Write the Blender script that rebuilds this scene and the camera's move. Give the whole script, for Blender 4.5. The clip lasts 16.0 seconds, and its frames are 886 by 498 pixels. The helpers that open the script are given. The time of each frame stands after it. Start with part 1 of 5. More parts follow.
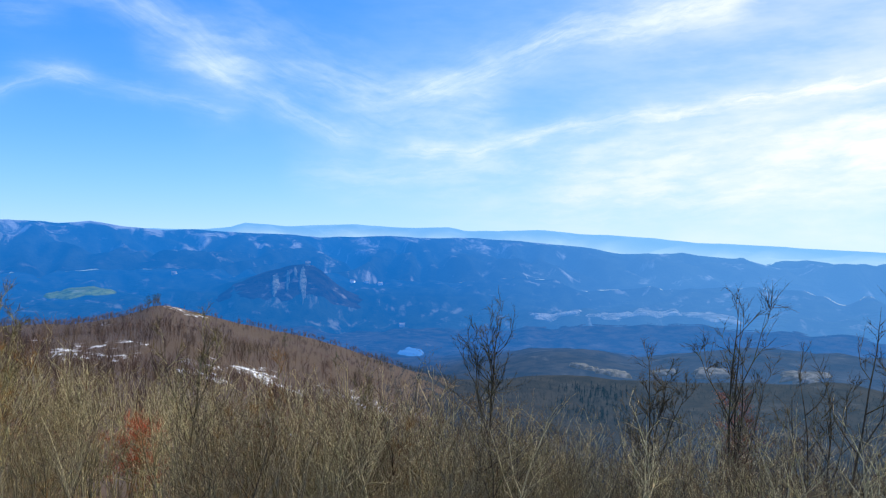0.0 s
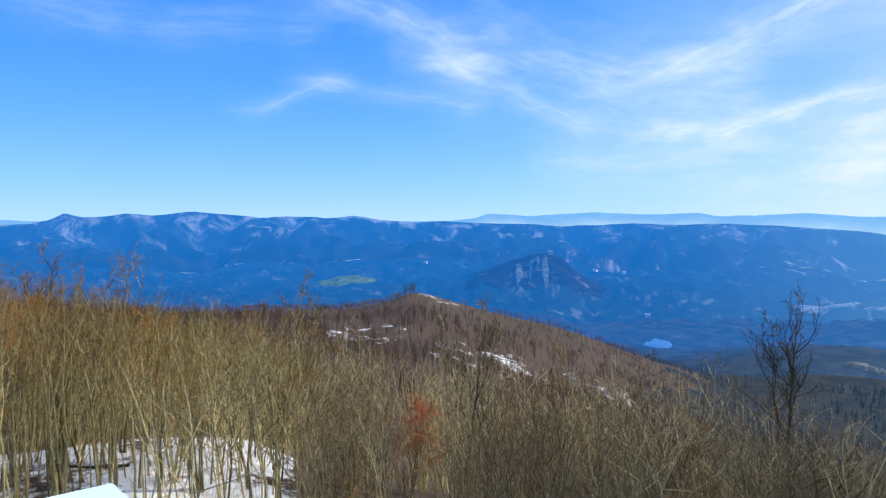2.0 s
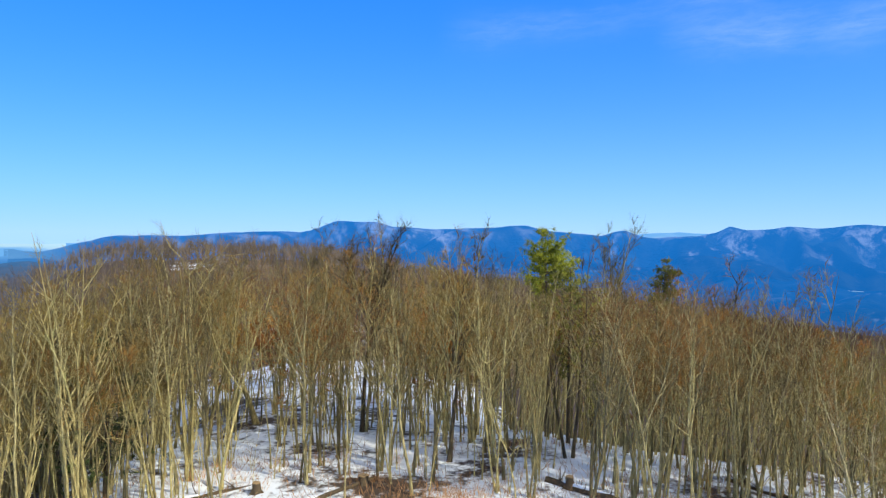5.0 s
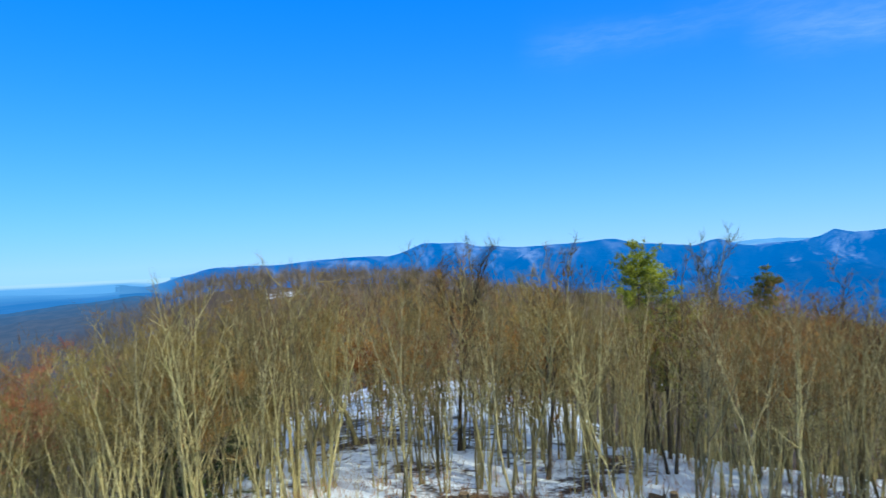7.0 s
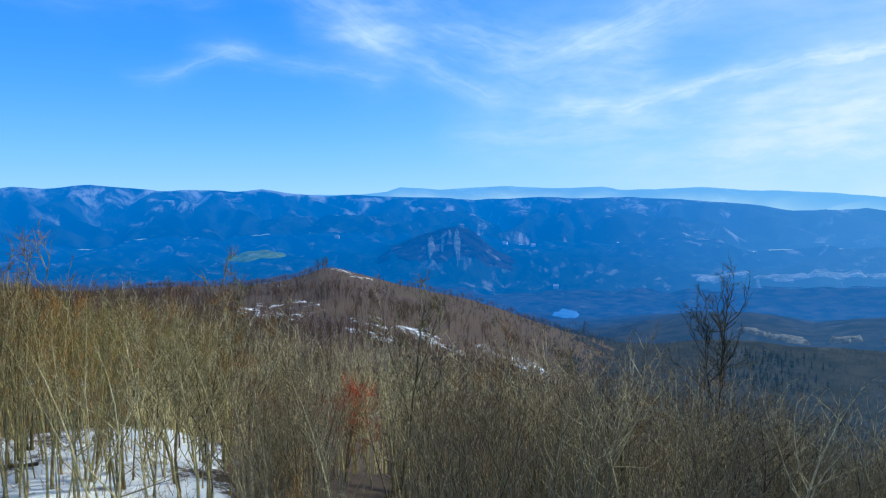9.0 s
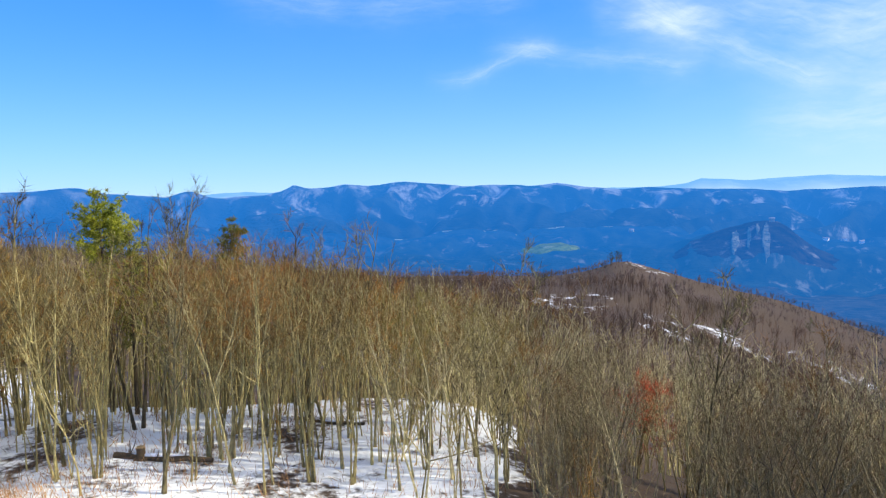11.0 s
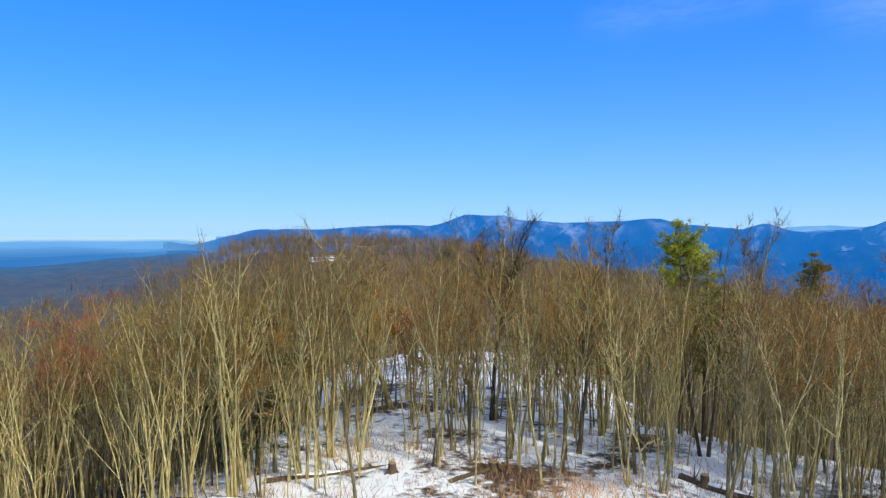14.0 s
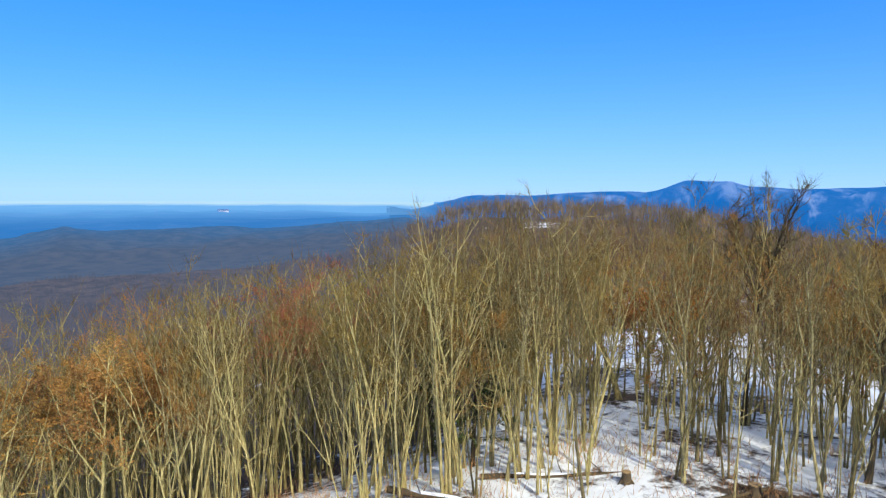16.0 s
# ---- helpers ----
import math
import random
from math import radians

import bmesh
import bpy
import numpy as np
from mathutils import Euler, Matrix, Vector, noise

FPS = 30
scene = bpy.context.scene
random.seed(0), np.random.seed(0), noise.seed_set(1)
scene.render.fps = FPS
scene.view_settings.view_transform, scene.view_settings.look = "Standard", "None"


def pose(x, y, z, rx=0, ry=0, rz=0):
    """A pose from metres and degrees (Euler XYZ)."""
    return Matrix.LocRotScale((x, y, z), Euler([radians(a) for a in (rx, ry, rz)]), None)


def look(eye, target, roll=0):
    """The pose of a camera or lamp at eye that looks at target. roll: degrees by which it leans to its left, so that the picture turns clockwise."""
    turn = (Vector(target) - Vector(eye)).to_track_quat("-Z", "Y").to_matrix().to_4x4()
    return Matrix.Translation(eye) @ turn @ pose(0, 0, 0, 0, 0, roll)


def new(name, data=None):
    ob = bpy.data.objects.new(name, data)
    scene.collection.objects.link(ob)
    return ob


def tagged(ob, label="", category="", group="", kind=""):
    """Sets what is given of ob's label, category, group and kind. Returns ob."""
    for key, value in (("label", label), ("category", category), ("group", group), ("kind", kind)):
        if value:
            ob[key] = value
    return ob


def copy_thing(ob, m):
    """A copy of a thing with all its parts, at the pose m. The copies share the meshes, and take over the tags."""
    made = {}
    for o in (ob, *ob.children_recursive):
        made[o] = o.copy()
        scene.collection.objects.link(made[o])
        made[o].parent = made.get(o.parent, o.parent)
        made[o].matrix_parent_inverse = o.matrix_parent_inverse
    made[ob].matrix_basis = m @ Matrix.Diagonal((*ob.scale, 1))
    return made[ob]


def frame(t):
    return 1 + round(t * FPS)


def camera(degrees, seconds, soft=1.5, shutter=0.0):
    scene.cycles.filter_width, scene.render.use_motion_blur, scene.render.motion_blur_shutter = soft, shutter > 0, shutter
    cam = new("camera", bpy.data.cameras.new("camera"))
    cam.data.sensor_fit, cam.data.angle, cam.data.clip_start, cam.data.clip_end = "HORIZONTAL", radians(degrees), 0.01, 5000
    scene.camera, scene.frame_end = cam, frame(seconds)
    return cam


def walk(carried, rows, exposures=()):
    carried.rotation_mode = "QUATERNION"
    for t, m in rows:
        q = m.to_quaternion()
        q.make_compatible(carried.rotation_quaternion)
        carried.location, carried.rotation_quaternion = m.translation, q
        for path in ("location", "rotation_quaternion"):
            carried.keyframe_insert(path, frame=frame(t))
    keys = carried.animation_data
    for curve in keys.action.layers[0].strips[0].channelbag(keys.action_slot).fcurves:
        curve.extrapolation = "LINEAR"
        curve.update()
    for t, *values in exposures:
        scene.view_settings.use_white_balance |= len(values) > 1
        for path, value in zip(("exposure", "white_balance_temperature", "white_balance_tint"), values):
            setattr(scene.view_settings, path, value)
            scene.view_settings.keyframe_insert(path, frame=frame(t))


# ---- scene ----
LENS = 63.45
# seconds, place in metres, pitch, roll and heading in degrees
PATH = [
    (0.00, 0.473, -1.126, 11.011, -1.227, 1.102, -60.724),
    (0.50, 0.228, -0.774, 11.006, -2.057, 0.970, -61.844),
    (1.00, 0.490, -0.167, 11.011, -2.398, 0.237, -52.620),
    (1.50, 0.440, 0.435, 10.983, -2.346, 0.241, -47.532),
    (2.00, 0.376, 0.888, 10.973, -2.255, -0.262, -41.621),
    (2.50, 0.208, 1.148, 11.034, -1.266, -0.345, -31.371),
    (3.00, 0.335, 1.874, 11.023, -0.182, -0.680, -23.417),
    (3.50, 0.181, 2.259, 11.021, -0.178, -0.142, -17.428),
    (4.00, 0.149, 2.656, 11.016, -0.233, 0.319, -8.731),
    (4.50, 0.080, 2.923, 11.020, -1.090, 0.917, 0.360),
    (5.00, 0.015, 3.027, 11.040, -1.231, 0.299, 8.009),
    (5.20, 0.022, 3.027, 11.023, -1.215, -0.040, 11.584),
    (5.90, 0.009, 2.869, 11.024, -0.826, -0.956, 24.720),
    (6.60, -0.007, 2.593, 11.041, -0.084, -2.066, 25.882),
    (7.30, 0.036, 2.500, 11.043, 0.425, -1.983, -4.762),
    (7.50, 0.123, 2.593, 11.026, 0.613, -0.895, -19.951),
    (7.70, 0.193, 2.763, 11.017, 0.434, -0.499, -29.415),
    (8.00, 0.307, 2.658, 11.008, -0.289, 0.154, -36.097),
    (8.50, 0.500, 2.640, 11.017, -3.153, 1.732, -43.823),
    (8.70, 0.450, 2.660, 11.011, -3.976, 0.541, -47.282),
    (9.40, 0.420, 2.680, 11.001, -4.489, -0.460, -48.984),
    (10.10, 0.360, 2.660, 10.986, -4.557, -1.002, -38.186),
    (10.80, 0.301, 2.649, 10.974, -4.562, -1.144, -27.358),
    (11.00, 0.211, 2.521, 10.966, -4.658, -1.109, -25.447),
    (11.50, 0.192, 2.653, 10.950, -4.119, -0.646, -12.916),
    (12.00, 0.089, 2.650, 10.983, -2.993, 0.131, 7.386),
    (12.50, 0.139, 2.610, 10.969, -1.822, -0.779, 18.028),
    (13.00, 0.049, 2.585, 10.963, -1.918, -0.648, 22.826),
    (13.50, 0.104, 2.484, 10.967, -2.277, -0.111, 21.698),
    (14.00, 0.018, 2.462, 10.965, -1.790, 0.207, 18.187),
    (14.50, -0.641, 3.470, 10.979, 1.006, 1.609, 18.461),
    (15.00, -2.513, 6.151, 10.995, -0.825, 1.155, 21.042),
    (15.50, -2.524, 6.006, 10.999, -3.391, 1.124, 28.744),
    (16.00, -2.489, 6.013, 11.007, -4.580, 0.384, 35.008),
]
cam = camera(LENS, 16.0, soft=1.25, shutter=0.08)


def aim(pitch, roll, yaw):
    return pose(0, 0, 0, 90 + pitch, 0, yaw) @ pose(0, 0, 0, 0, 0, roll)


EXPOSURE = 0.0
walk(cam, [(t, Matrix.Translation((x, y, z)) @ aim(p, r, h)) for t, x, y, z, p, r, h in PATH],
     [(t, EXPOSURE + e, k, tint) for t, e, k, tint in ((0.0, 0.12, 6600, 10), (1.5, 0.12, 6700, 10), (3.5, 0.02, 6700, 10), (5.0, 0.02, 6500, 8), (7.5, -0.1, 5700, 0), (8.5, -0.14, 5700, 0),
                                                    (11.0, 0.22, 6900, 11), (12.5, 0.05, 6500, 10), (14.5, -0.06, 6450, 9), (16.0, 0.0, 6450, 9))])

# ---------------------------------------------------------------- sky and sun
SUN_AZ, SUN_EL = -120.0, 37.0          # degrees, heading counted to the left of +y


def heading(az, el=0.0):
    a, e = radians(az), radians(el)
    return Vector((-math.sin(a) * math.cos(e), math.cos(a) * math.cos(e), math.sin(e)))


class Nodes:
    """Short hand for node trees."""

    def __init__(self, tree):
        self.tree = tree
        tree.nodes.clear()

    def add(self, kind, **props):
        n = self.tree.nodes.new(kind)
        for k, v in props.items():
            if k == "operation":
                n.operation = v
            elif k == "blend_type":
                n.blend_type = v
            elif k == "data_type":
                n.data_type = v
            elif k == "sky_type":
                n.sky_type = v
        return n

    def put(self, socket, value):
        if isinstance(value, bpy.types.NodeSocket):
            self.tree.links.new(value, socket)
        elif value is not None:
            socket.default_value = value

    def math(self, op, a, b=None, c=None, clamp=False):
        n = self.add("ShaderNodeMath", operation=op)
        n.use_clamp = clamp
        for s, v in zip(n.inputs, (a, b, c)):
            self.put(s, v)
        return n.outputs[0]

    def mix(self, fac, a, b, blend="MIX"):
        n = self.add("ShaderNodeMix", data_type="RGBA", blend_type=blend)
        self.put(n.inputs[0], fac)
        self.put(n.inputs[6], a)
        self.put(n.inputs[7], b)
        return n.outputs[2]

    def noise(self, vec, scale, detail=4.0, rough=0.55, distortion=0.0):
        n = self.add("ShaderNodeTexNoise")
        self.put(n.inputs["Vector"], vec)
        n.inputs["Scale"].default_value = scale
        n.inputs["Detail"].default_value = detail
        n.inputs["Roughness"].default_value = rough
        n.inputs["Distortion"].default_value = distortion
        return n.outputs["Fac"]

    def scaled(self, vec, s):
        n = self.add("ShaderNodeMapping")
        self.put(n.inputs["Vector"], vec)
        n.inputs["Scale"].default_value = s
        return n.outputs[0]

    def ramp(self, fac, lo, hi, a=0.0, b=1.0):
        n = self.add("ShaderNodeMapRange")
        n.interpolation_type = "SMOOTHSTEP"
        self.put(n.inputs[0], fac)
        for i, v in enumerate((lo, hi, a, b)):
            n.inputs[1 + i].default_value = v
        return n.outputs[0]


world = bpy.data.worlds.new("sky")
scene.world = world
world.use_nodes = True
g = Nodes(world.node_tree)
sky = g.add("ShaderNodeTexSky", sky_type="NISHITA")
sky.sun_disc = False
sky.sun_elevation = radians(SUN_EL)
sky.sun_rotation = radians(-SUN_AZ)
sky.altitude = 900
sky.air_density, sky.dust_density, sky.ozone_density = 1.0, 0.3, 3.0
hs = g.add("ShaderNodeHueSaturation")
hs.inputs["Saturation"].default_value = 1.2
hs.inputs["Value"].default_value = 1.0
g.put(hs.inputs["Color"], sky.outputs[0])
coord = g.add("ShaderNodeTexCoord").outputs["Generated"]
sep = g.add("ShaderNodeSeparateXYZ")
g.put(sep.inputs[0], coord)
dx, dy, dz = sep.outputs
AZ = g.math("MULTIPLY", g.math("ARCTAN2", g.math("MULTIPLY", dx, -1.0), dy), 57.29578)
EL = g.math("MULTIPLY", g.math("ARCSINE", dz), 57.29578)
warp = g.math("MULTIPLY", g.math("SUBTRACT", g.noise(coord, 9.0, 5.0, 0.6), 0.5), 1.3)
warp2 = g.math("MULTIPLY", g.math("SUBTRACT", g.noise(coord, 30.0, 4.0, 0.6), 0.5), 0.7)
bend = g.math("ADD", warp, warp2)
fray = g.ramp(g.noise(g.scaled(coord, (6.0, 6.0, 16.0)), 2.0, 5.0, 0.55), 0.30, 0.70)
# wisps of cirrus: half width, strength, then heading and height along each, from left to right
WISPS = [(0.42, 0.22, (-27.4, 8.4), (-32.6, 10.8)), (0.55, 0.24, (-32.0, 10.7), (-37.5, 9.9), (-43.4, 8.8)),
         (1.5, 0.19, (-30.5, 18.8), (-40.5, 14.8), (-44.5, 12.0)), (1.2, 0.18, (-35.9, 16.2), (-44.4, 12.2)), (0.8, 0.27, (-40.9, 12.5), (-46.8, 10.2), (-52.6, 7.1)), (1.6, 0.10, (-42.6, 13.4), (-46.6, 13.6)),
         (1.2, 0.40, (-55.6, 10.0), (-62.1, 12.3), (-66.4, 14.0), (-70.5, 15.4), (-82.0, 17.0)), (0.55, 0.50, (-57.5, 6.6), (-62.6, 6.6), (-70.0, 8.3), (-82.5, 10.0), (-97.0, 11.6)),
         (1.5, 0.30, (-53.0, 4.2), (-66.5, 5.6), (-74.6, 6.3), (-84.0, 7.4), (-97.0, 8.6)), (2.4, 0.22, (-64.0, 2.6), (-76.0, 3.6)), (2.2, 0.40, (-72.0, 3.0), (-84.0, 4.4), (-97.0, 6.0)),
         (2.6, 0.26, (-45.0, 13.5), (-56.0, 9.8), (-64.0, 9.5)), (1.2, 0.17, (-13.0, 14.6), (-22.0, 14.4), (-31.0, 15.0)), (0.9, 0.10, (4.4, 15.6), (-14.5, 17.0))]
turned = g.math("DIVIDE", g.math("SUBTRACT", 40.0, AZ), 140.0)
fibre_run = g.math("MULTIPLY", AZ, 0.16)
cover = None
for seed, (half, power, *bends) in enumerate(WISPS):
    stops = [(bends[0][0] + 2.4 + 2 * half, bends[0][1], 0.0)] + [(a, e, power) for a, e in bends] + [(bends[-1][0] - 2.4, bends[-1][1], 0.0)]
    line = g.add("ShaderNodeValToRGB")
    g.put(line.inputs[0], turned)
    marks = line.color_ramp.elements
    while len(marks) < len(stops):
        marks.new(0.5)
    for mark, (a, e, w) in zip(marks, stops):
        mark.position = min(1.0, max(0.0, (40.0 - a) / 140.0))
        mark.color = (e / 25.0, w, 0.0, 1.0)
    split = g.add("ShaderNodeSeparateColor")
    g.put(split.inputs[0], line.outputs[0])
    across = g.math("ADD", g.math("SUBTRACT", EL, g.math("MULTIPLY", split.outputs[0], 25.0)), bend)
    wide = g.math("DIVIDE", g.math("ABSOLUTE", across), half)
    vec = g.add("ShaderNodeCombineXYZ")
    g.put(vec.inputs[0], fibre_run)
    g.put(vec.inputs[1], g.math("MULTIPLY", across, 1.1 / max(0.5, half) ** 0.5))
    vec.inputs[2].default_value = seed * 3.7
    fibre = g.ramp(g.noise(vec.outputs[0], 1.6, 5.0, 0.62, 0.3), 0.28, 0.72, 0.30, 1.25)
    bell = g.math("MULTIPLY", g.math("EXPONENT", g.math("MULTIPLY", g.math("MULTIPLY", wide, wide), -0.7)), fibre)
    body = g.math("ADD", bell, g.math("MULTIPLY", g.math("EXPONENT", g.math("MULTIPLY", wide, -0.55)), 0.3))
    one = g.math("MULTIPLY", body, split.outputs[1])
    cover = one if cover is None else g.math("ADD", cover, one)
cover = g.math("MULTIPLY", cover, g.math("ADD", g.math("MULTIPLY", fray, 0.55), 0.50))
# thin veil that thickens towards the sun
veil = g.math("MULTIPLY", g.ramp(AZ, -38.0, -92.0), g.ramp(g.noise(g.scaled(coord, (3.0, 3.0, 12.0)), 1.5, 5.0, 0.6), 0.25, 0.75, 0.25, 0.62))
cover = g.math("ADD", cover, veil)
# unseen white cirrus added overhead to make the sky light less blue
cover = g.math("ADD", cover, g.math("MULTIPLY", g.ramp(EL, 22.0, 48.0), g.ramp(g.noise(coord, 3.0, 5.0, 0.6), 0.3, 0.7, 0.45, 0.85)))
low = g.math("MULTIPLY", g.math("EXPONENT", g.math("MULTIPLY", g.math("MAXIMUM", EL, 0.0), -0.17)), g.ramp(AZ, -25.0, -95.0, 0.80, 0.96))
soft = g.add("ShaderNodeGamma")
g.put(soft.inputs[0], hs.outputs[0])
soft.inputs[1].default_value = 0.5
deep = g.mix(1.0, soft.outputs[0], (0.21, 1.84, 5.7, 1.0), "MULTIPLY")
hazed = g.mix(low, deep, (5.5, 8.2, 10.2, 1.0))
cloud = g.mix(g.math("MINIMUM", cover, 1.0), hazed, g.mix(g.ramp(AZ, -60.0, -98.0), (6.6, 8.4, 10.2, 1.0), (9.6, 10.0, 10.4, 1.0)))
bg = g.add("ShaderNodeBackground")
g.put(bg.inputs[0], cloud)
bg.inputs[1].default_value = 0.1
out = g.add("ShaderNodeOutputWorld")
g.put(out.inputs[0], bg.outputs[0])

sun = new("sun", bpy.data.lights.new("sun", "SUN"))
sun.data.energy, sun.data.angle, sun.data.color = 4.3, radians(0.55), (1.0, 0.94, 0.76)
sun.matrix_world = look(heading(SUN_AZ, SUN_EL) * 100, (0, 0, 0))


# ---------------------------------------------------------------- materials
def material(name):
    m = bpy.data.materials.new(name)
    m.use_nodes = True
    return m, Nodes(m.node_tree)


def finish(g, shader):
    o = g.add("ShaderNodeOutputMaterial")
    g.put(o.inputs[0], shader)


def surface(g, color, rough=0.9, height=None, depth=0.02, strength=0.6, spec=0.2):
    p = g.add("ShaderNodeBsdfPrincipled")
    g.put(p.inputs["Base Color"], color)
    g.put(p.inputs["Roughness"], rough)
    p.inputs["Specular IOR Level"].default_value = spec
    if height is not None:
        b = g.add("ShaderNodeBump")
        b.inputs["Strength"].default_value = strength
        b.inputs["Distance"].default_value = depth
        g.put(b.inputs["Height"], height)
        g.put(p.inputs["Normal"], b.outputs[0])
    return p.outputs[0]


def place(g):
    return g.add("ShaderNodeNewGeometry").outputs["Position"]


def bark(name, pale, dark, moss=(0.20, 0.22, 0.08, 1)):
    m, g = material(name)
    c = g.add("ShaderNodeTexCoord").outputs["Object"]
    rnd = g.add("ShaderNodeObjectInfo").outputs["Random"]
    streak = g.ramp(g.noise(g.scaled(c, (9, 9, 1.3)), 2.0, 6, 0.65), 0.32, 0.68)
    col = g.mix(streak, dark, pale)
    col = g.mix(g.math("MULTIPLY", g.ramp(g.noise(c, 0.9, 3), 0.5, 0.72), 0.55), col, moss)
    col = g.mix(1.0, col, g.mix(rnd, (0.40, 0.37, 0.35, 1), (1.22, 1.18, 1.1, 1)), "MULTIPLY")
    finish(g, surface(g, col, 0.92, streak, 0.02, 0.7))
    return m


def twig(name, a, b, c, zone=0.045):
    """Fine branches: the hue drifts from stand to stand and from twig to twig."""
    m, g = material(name)
    geo = g.add("ShaderNodeNewGeometry")
    p, isl = geo.outputs["Position"], geo.outputs["Random Per Island"]
    col = g.mix(g.ramp(g.noise(p, zone, 3, 0.6), 0.36, 0.64), a, b)
    col = g.mix(g.ramp(g.noise(p, zone * 2.3, 2, 0.5), 0.52, 0.70), col, c)
    col = g.mix(1.0, col, g.mix(g.ramp(g.noise(p, 0.22, 3, 0.6), 0.33, 0.67), (0.62, 0.60, 0.62, 1), (1.28, 1.28, 1.2, 1)), "MULTIPLY")
    col = g.mix(1.0, col, g.mix(isl, (0.55, 0.55, 0.55, 1), (1.45, 1.4, 1.3, 1)), "MULTIPLY")
    finish(g, surface(g, col, 0.85))
    return m


BARK = bark("bark_tan", (0.57, 0.49, 0.23, 1), (0.21, 0.165, 0.065, 1))
BARK_PALE = bark("bark_pale", (0.74, 0.64, 0.36, 1), (0.28, 0.225, 0.11, 1))
BARK_GREY = bark("bark_grey", (0.50, 0.43, 0.22, 1), (0.12, 0.10, 0.048, 1))
BARK_DARK = bark("bark_dark", (0.15, 0.12, 0.075, 1), (0.045, 0.036, 0.024, 1))
TWIG = twig("twig_brown", (0.180, 0.145, 0.034, 1), (0.23, 0.102, 0.026, 1), (0.215, 0.188, 0.048, 1))
TWIG_GREY = twig("twig_grey", (0.135, 0.112, 0.044, 1), (0.125, 0.085, 0.036, 1), (0.165, 0.14, 0.058, 1))
TWIG_DARK = twig("twig_dark", (0.10, 0.085, 0.042, 1), (0.085, 0.065, 0.035, 1), (0.13, 0.105, 0.05, 1))
TWIG_RUST = twig("twig_rust", (0.33, 0.145, 0.032, 1), (0.27, 0.112, 0.032, 1), (0.33, 0.19, 0.045, 1), 0.2)
TWIG_RED = twig("twig_red", (0.44, 0.062, 0.026, 1), (0.31, 0.075, 0.03, 1), (0.31, 0.12, 0.04, 1), 0.3)
TWIG_SLOPE = twig("twig_russet", (0.180, 0.135, 0.058, 1), (0.185, 0.098, 0.050, 1), (0.205, 0.170, 0.066, 1))
TWIG_FAR = twig("twig_far", (0.130, 0.088, 0.060, 1), (0.122, 0.070, 0.052, 1), (0.142, 0.106, 0.064, 1), 0.02)
NEEDLE = twig("needles", (0.29, 0.30, 0.026, 1), (0.18, 0.21, 0.022, 1), (0.34, 0.34, 0.036, 1), 0.9)
NEEDLE_OLIVE = twig("needles_olive", (0.22, 0.22, 0.042, 1), (0.14, 0.15, 0.034, 1), (0.26, 0.24, 0.05, 1), 0.9)
NEEDLE_DARK = twig("needles_dark", (0.075, 0.10, 0.03, 1), (0.05, 0.07, 0.03, 1), (0.10, 0.12, 0.04, 1), 0.9)


def ground_material(name, bias=0.0):
    """Old snow over leaf litter; the litter wins on the steeper slopes."""
    m, g = material(name)
    p = place(g)
    sep = g.add("ShaderNodeSeparateXYZ")
    g.put(sep.inputs[0], p)
    r = g.math("SQRT", g.math("ADD", g.math("POWER", sep.outputs[0], 2.0), g.math("POWER", sep.outputs[1], 2.0)))
    big, mid, fine = g.noise(p, 0.035, 4, 0.6), g.noise(p, 0.22, 5, 0.62), g.noise(p, 2.2, 6, 0.65)
    leaf = g.mix(fine, (0.042, 0.030, 0.021, 1), (0.112, 0.076, 0.052, 1))
    leaf = g.mix(g.ramp(g.noise(p, 0.02, 3), 0.4, 0.65), leaf, (0.075, 0.052, 0.040, 1))
    snow = g.mix(fine, (0.80, 0.82, 0.85, 1), (0.90, 0.91, 0.92, 1))
    amount = g.math("ADD", g.math("MULTIPLY", big, 0.6), g.math("ADD", g.math("MULTIPLY", mid, 0.55), g.math("MULTIPLY", fine, 0.40)))
    amount = g.math("ADD", amount, g.ramp(sep.outputs[2], -4.5, -1.2, -0.09 + bias, 0.092))
    amount = g.math("ADD", amount, g.ramp(r, 95.0, 160.0, 0.0, -0.16 if bias == 0 else 0.0))
    if bias == 0:
        # the sunny side of the knoll has thawed
        yaw = g.math("MULTIPLY", g.math("ARCTAN2", g.math("MULTIPLY", sep.outputs[0], -1.0), sep.outputs[1]), 57.29578)
        amount = g.math("ADD", amount, g.ramp(yaw, -33.0, -25.5, -0.17, 0.0))
    mask = g.ramp(amount, 0.77, 0.88)
    col = g.mix(mask, leaf, snow)
    h = g.math("ADD", g.math("MULTIPLY", mid, 1.0), g.math("MULTIPLY", fine, 0.35))
    finish(g, surface(g, col, g.ramp(mask, 0, 1, 0.95, 0.55), h, 0.35, 0.8))
    return m


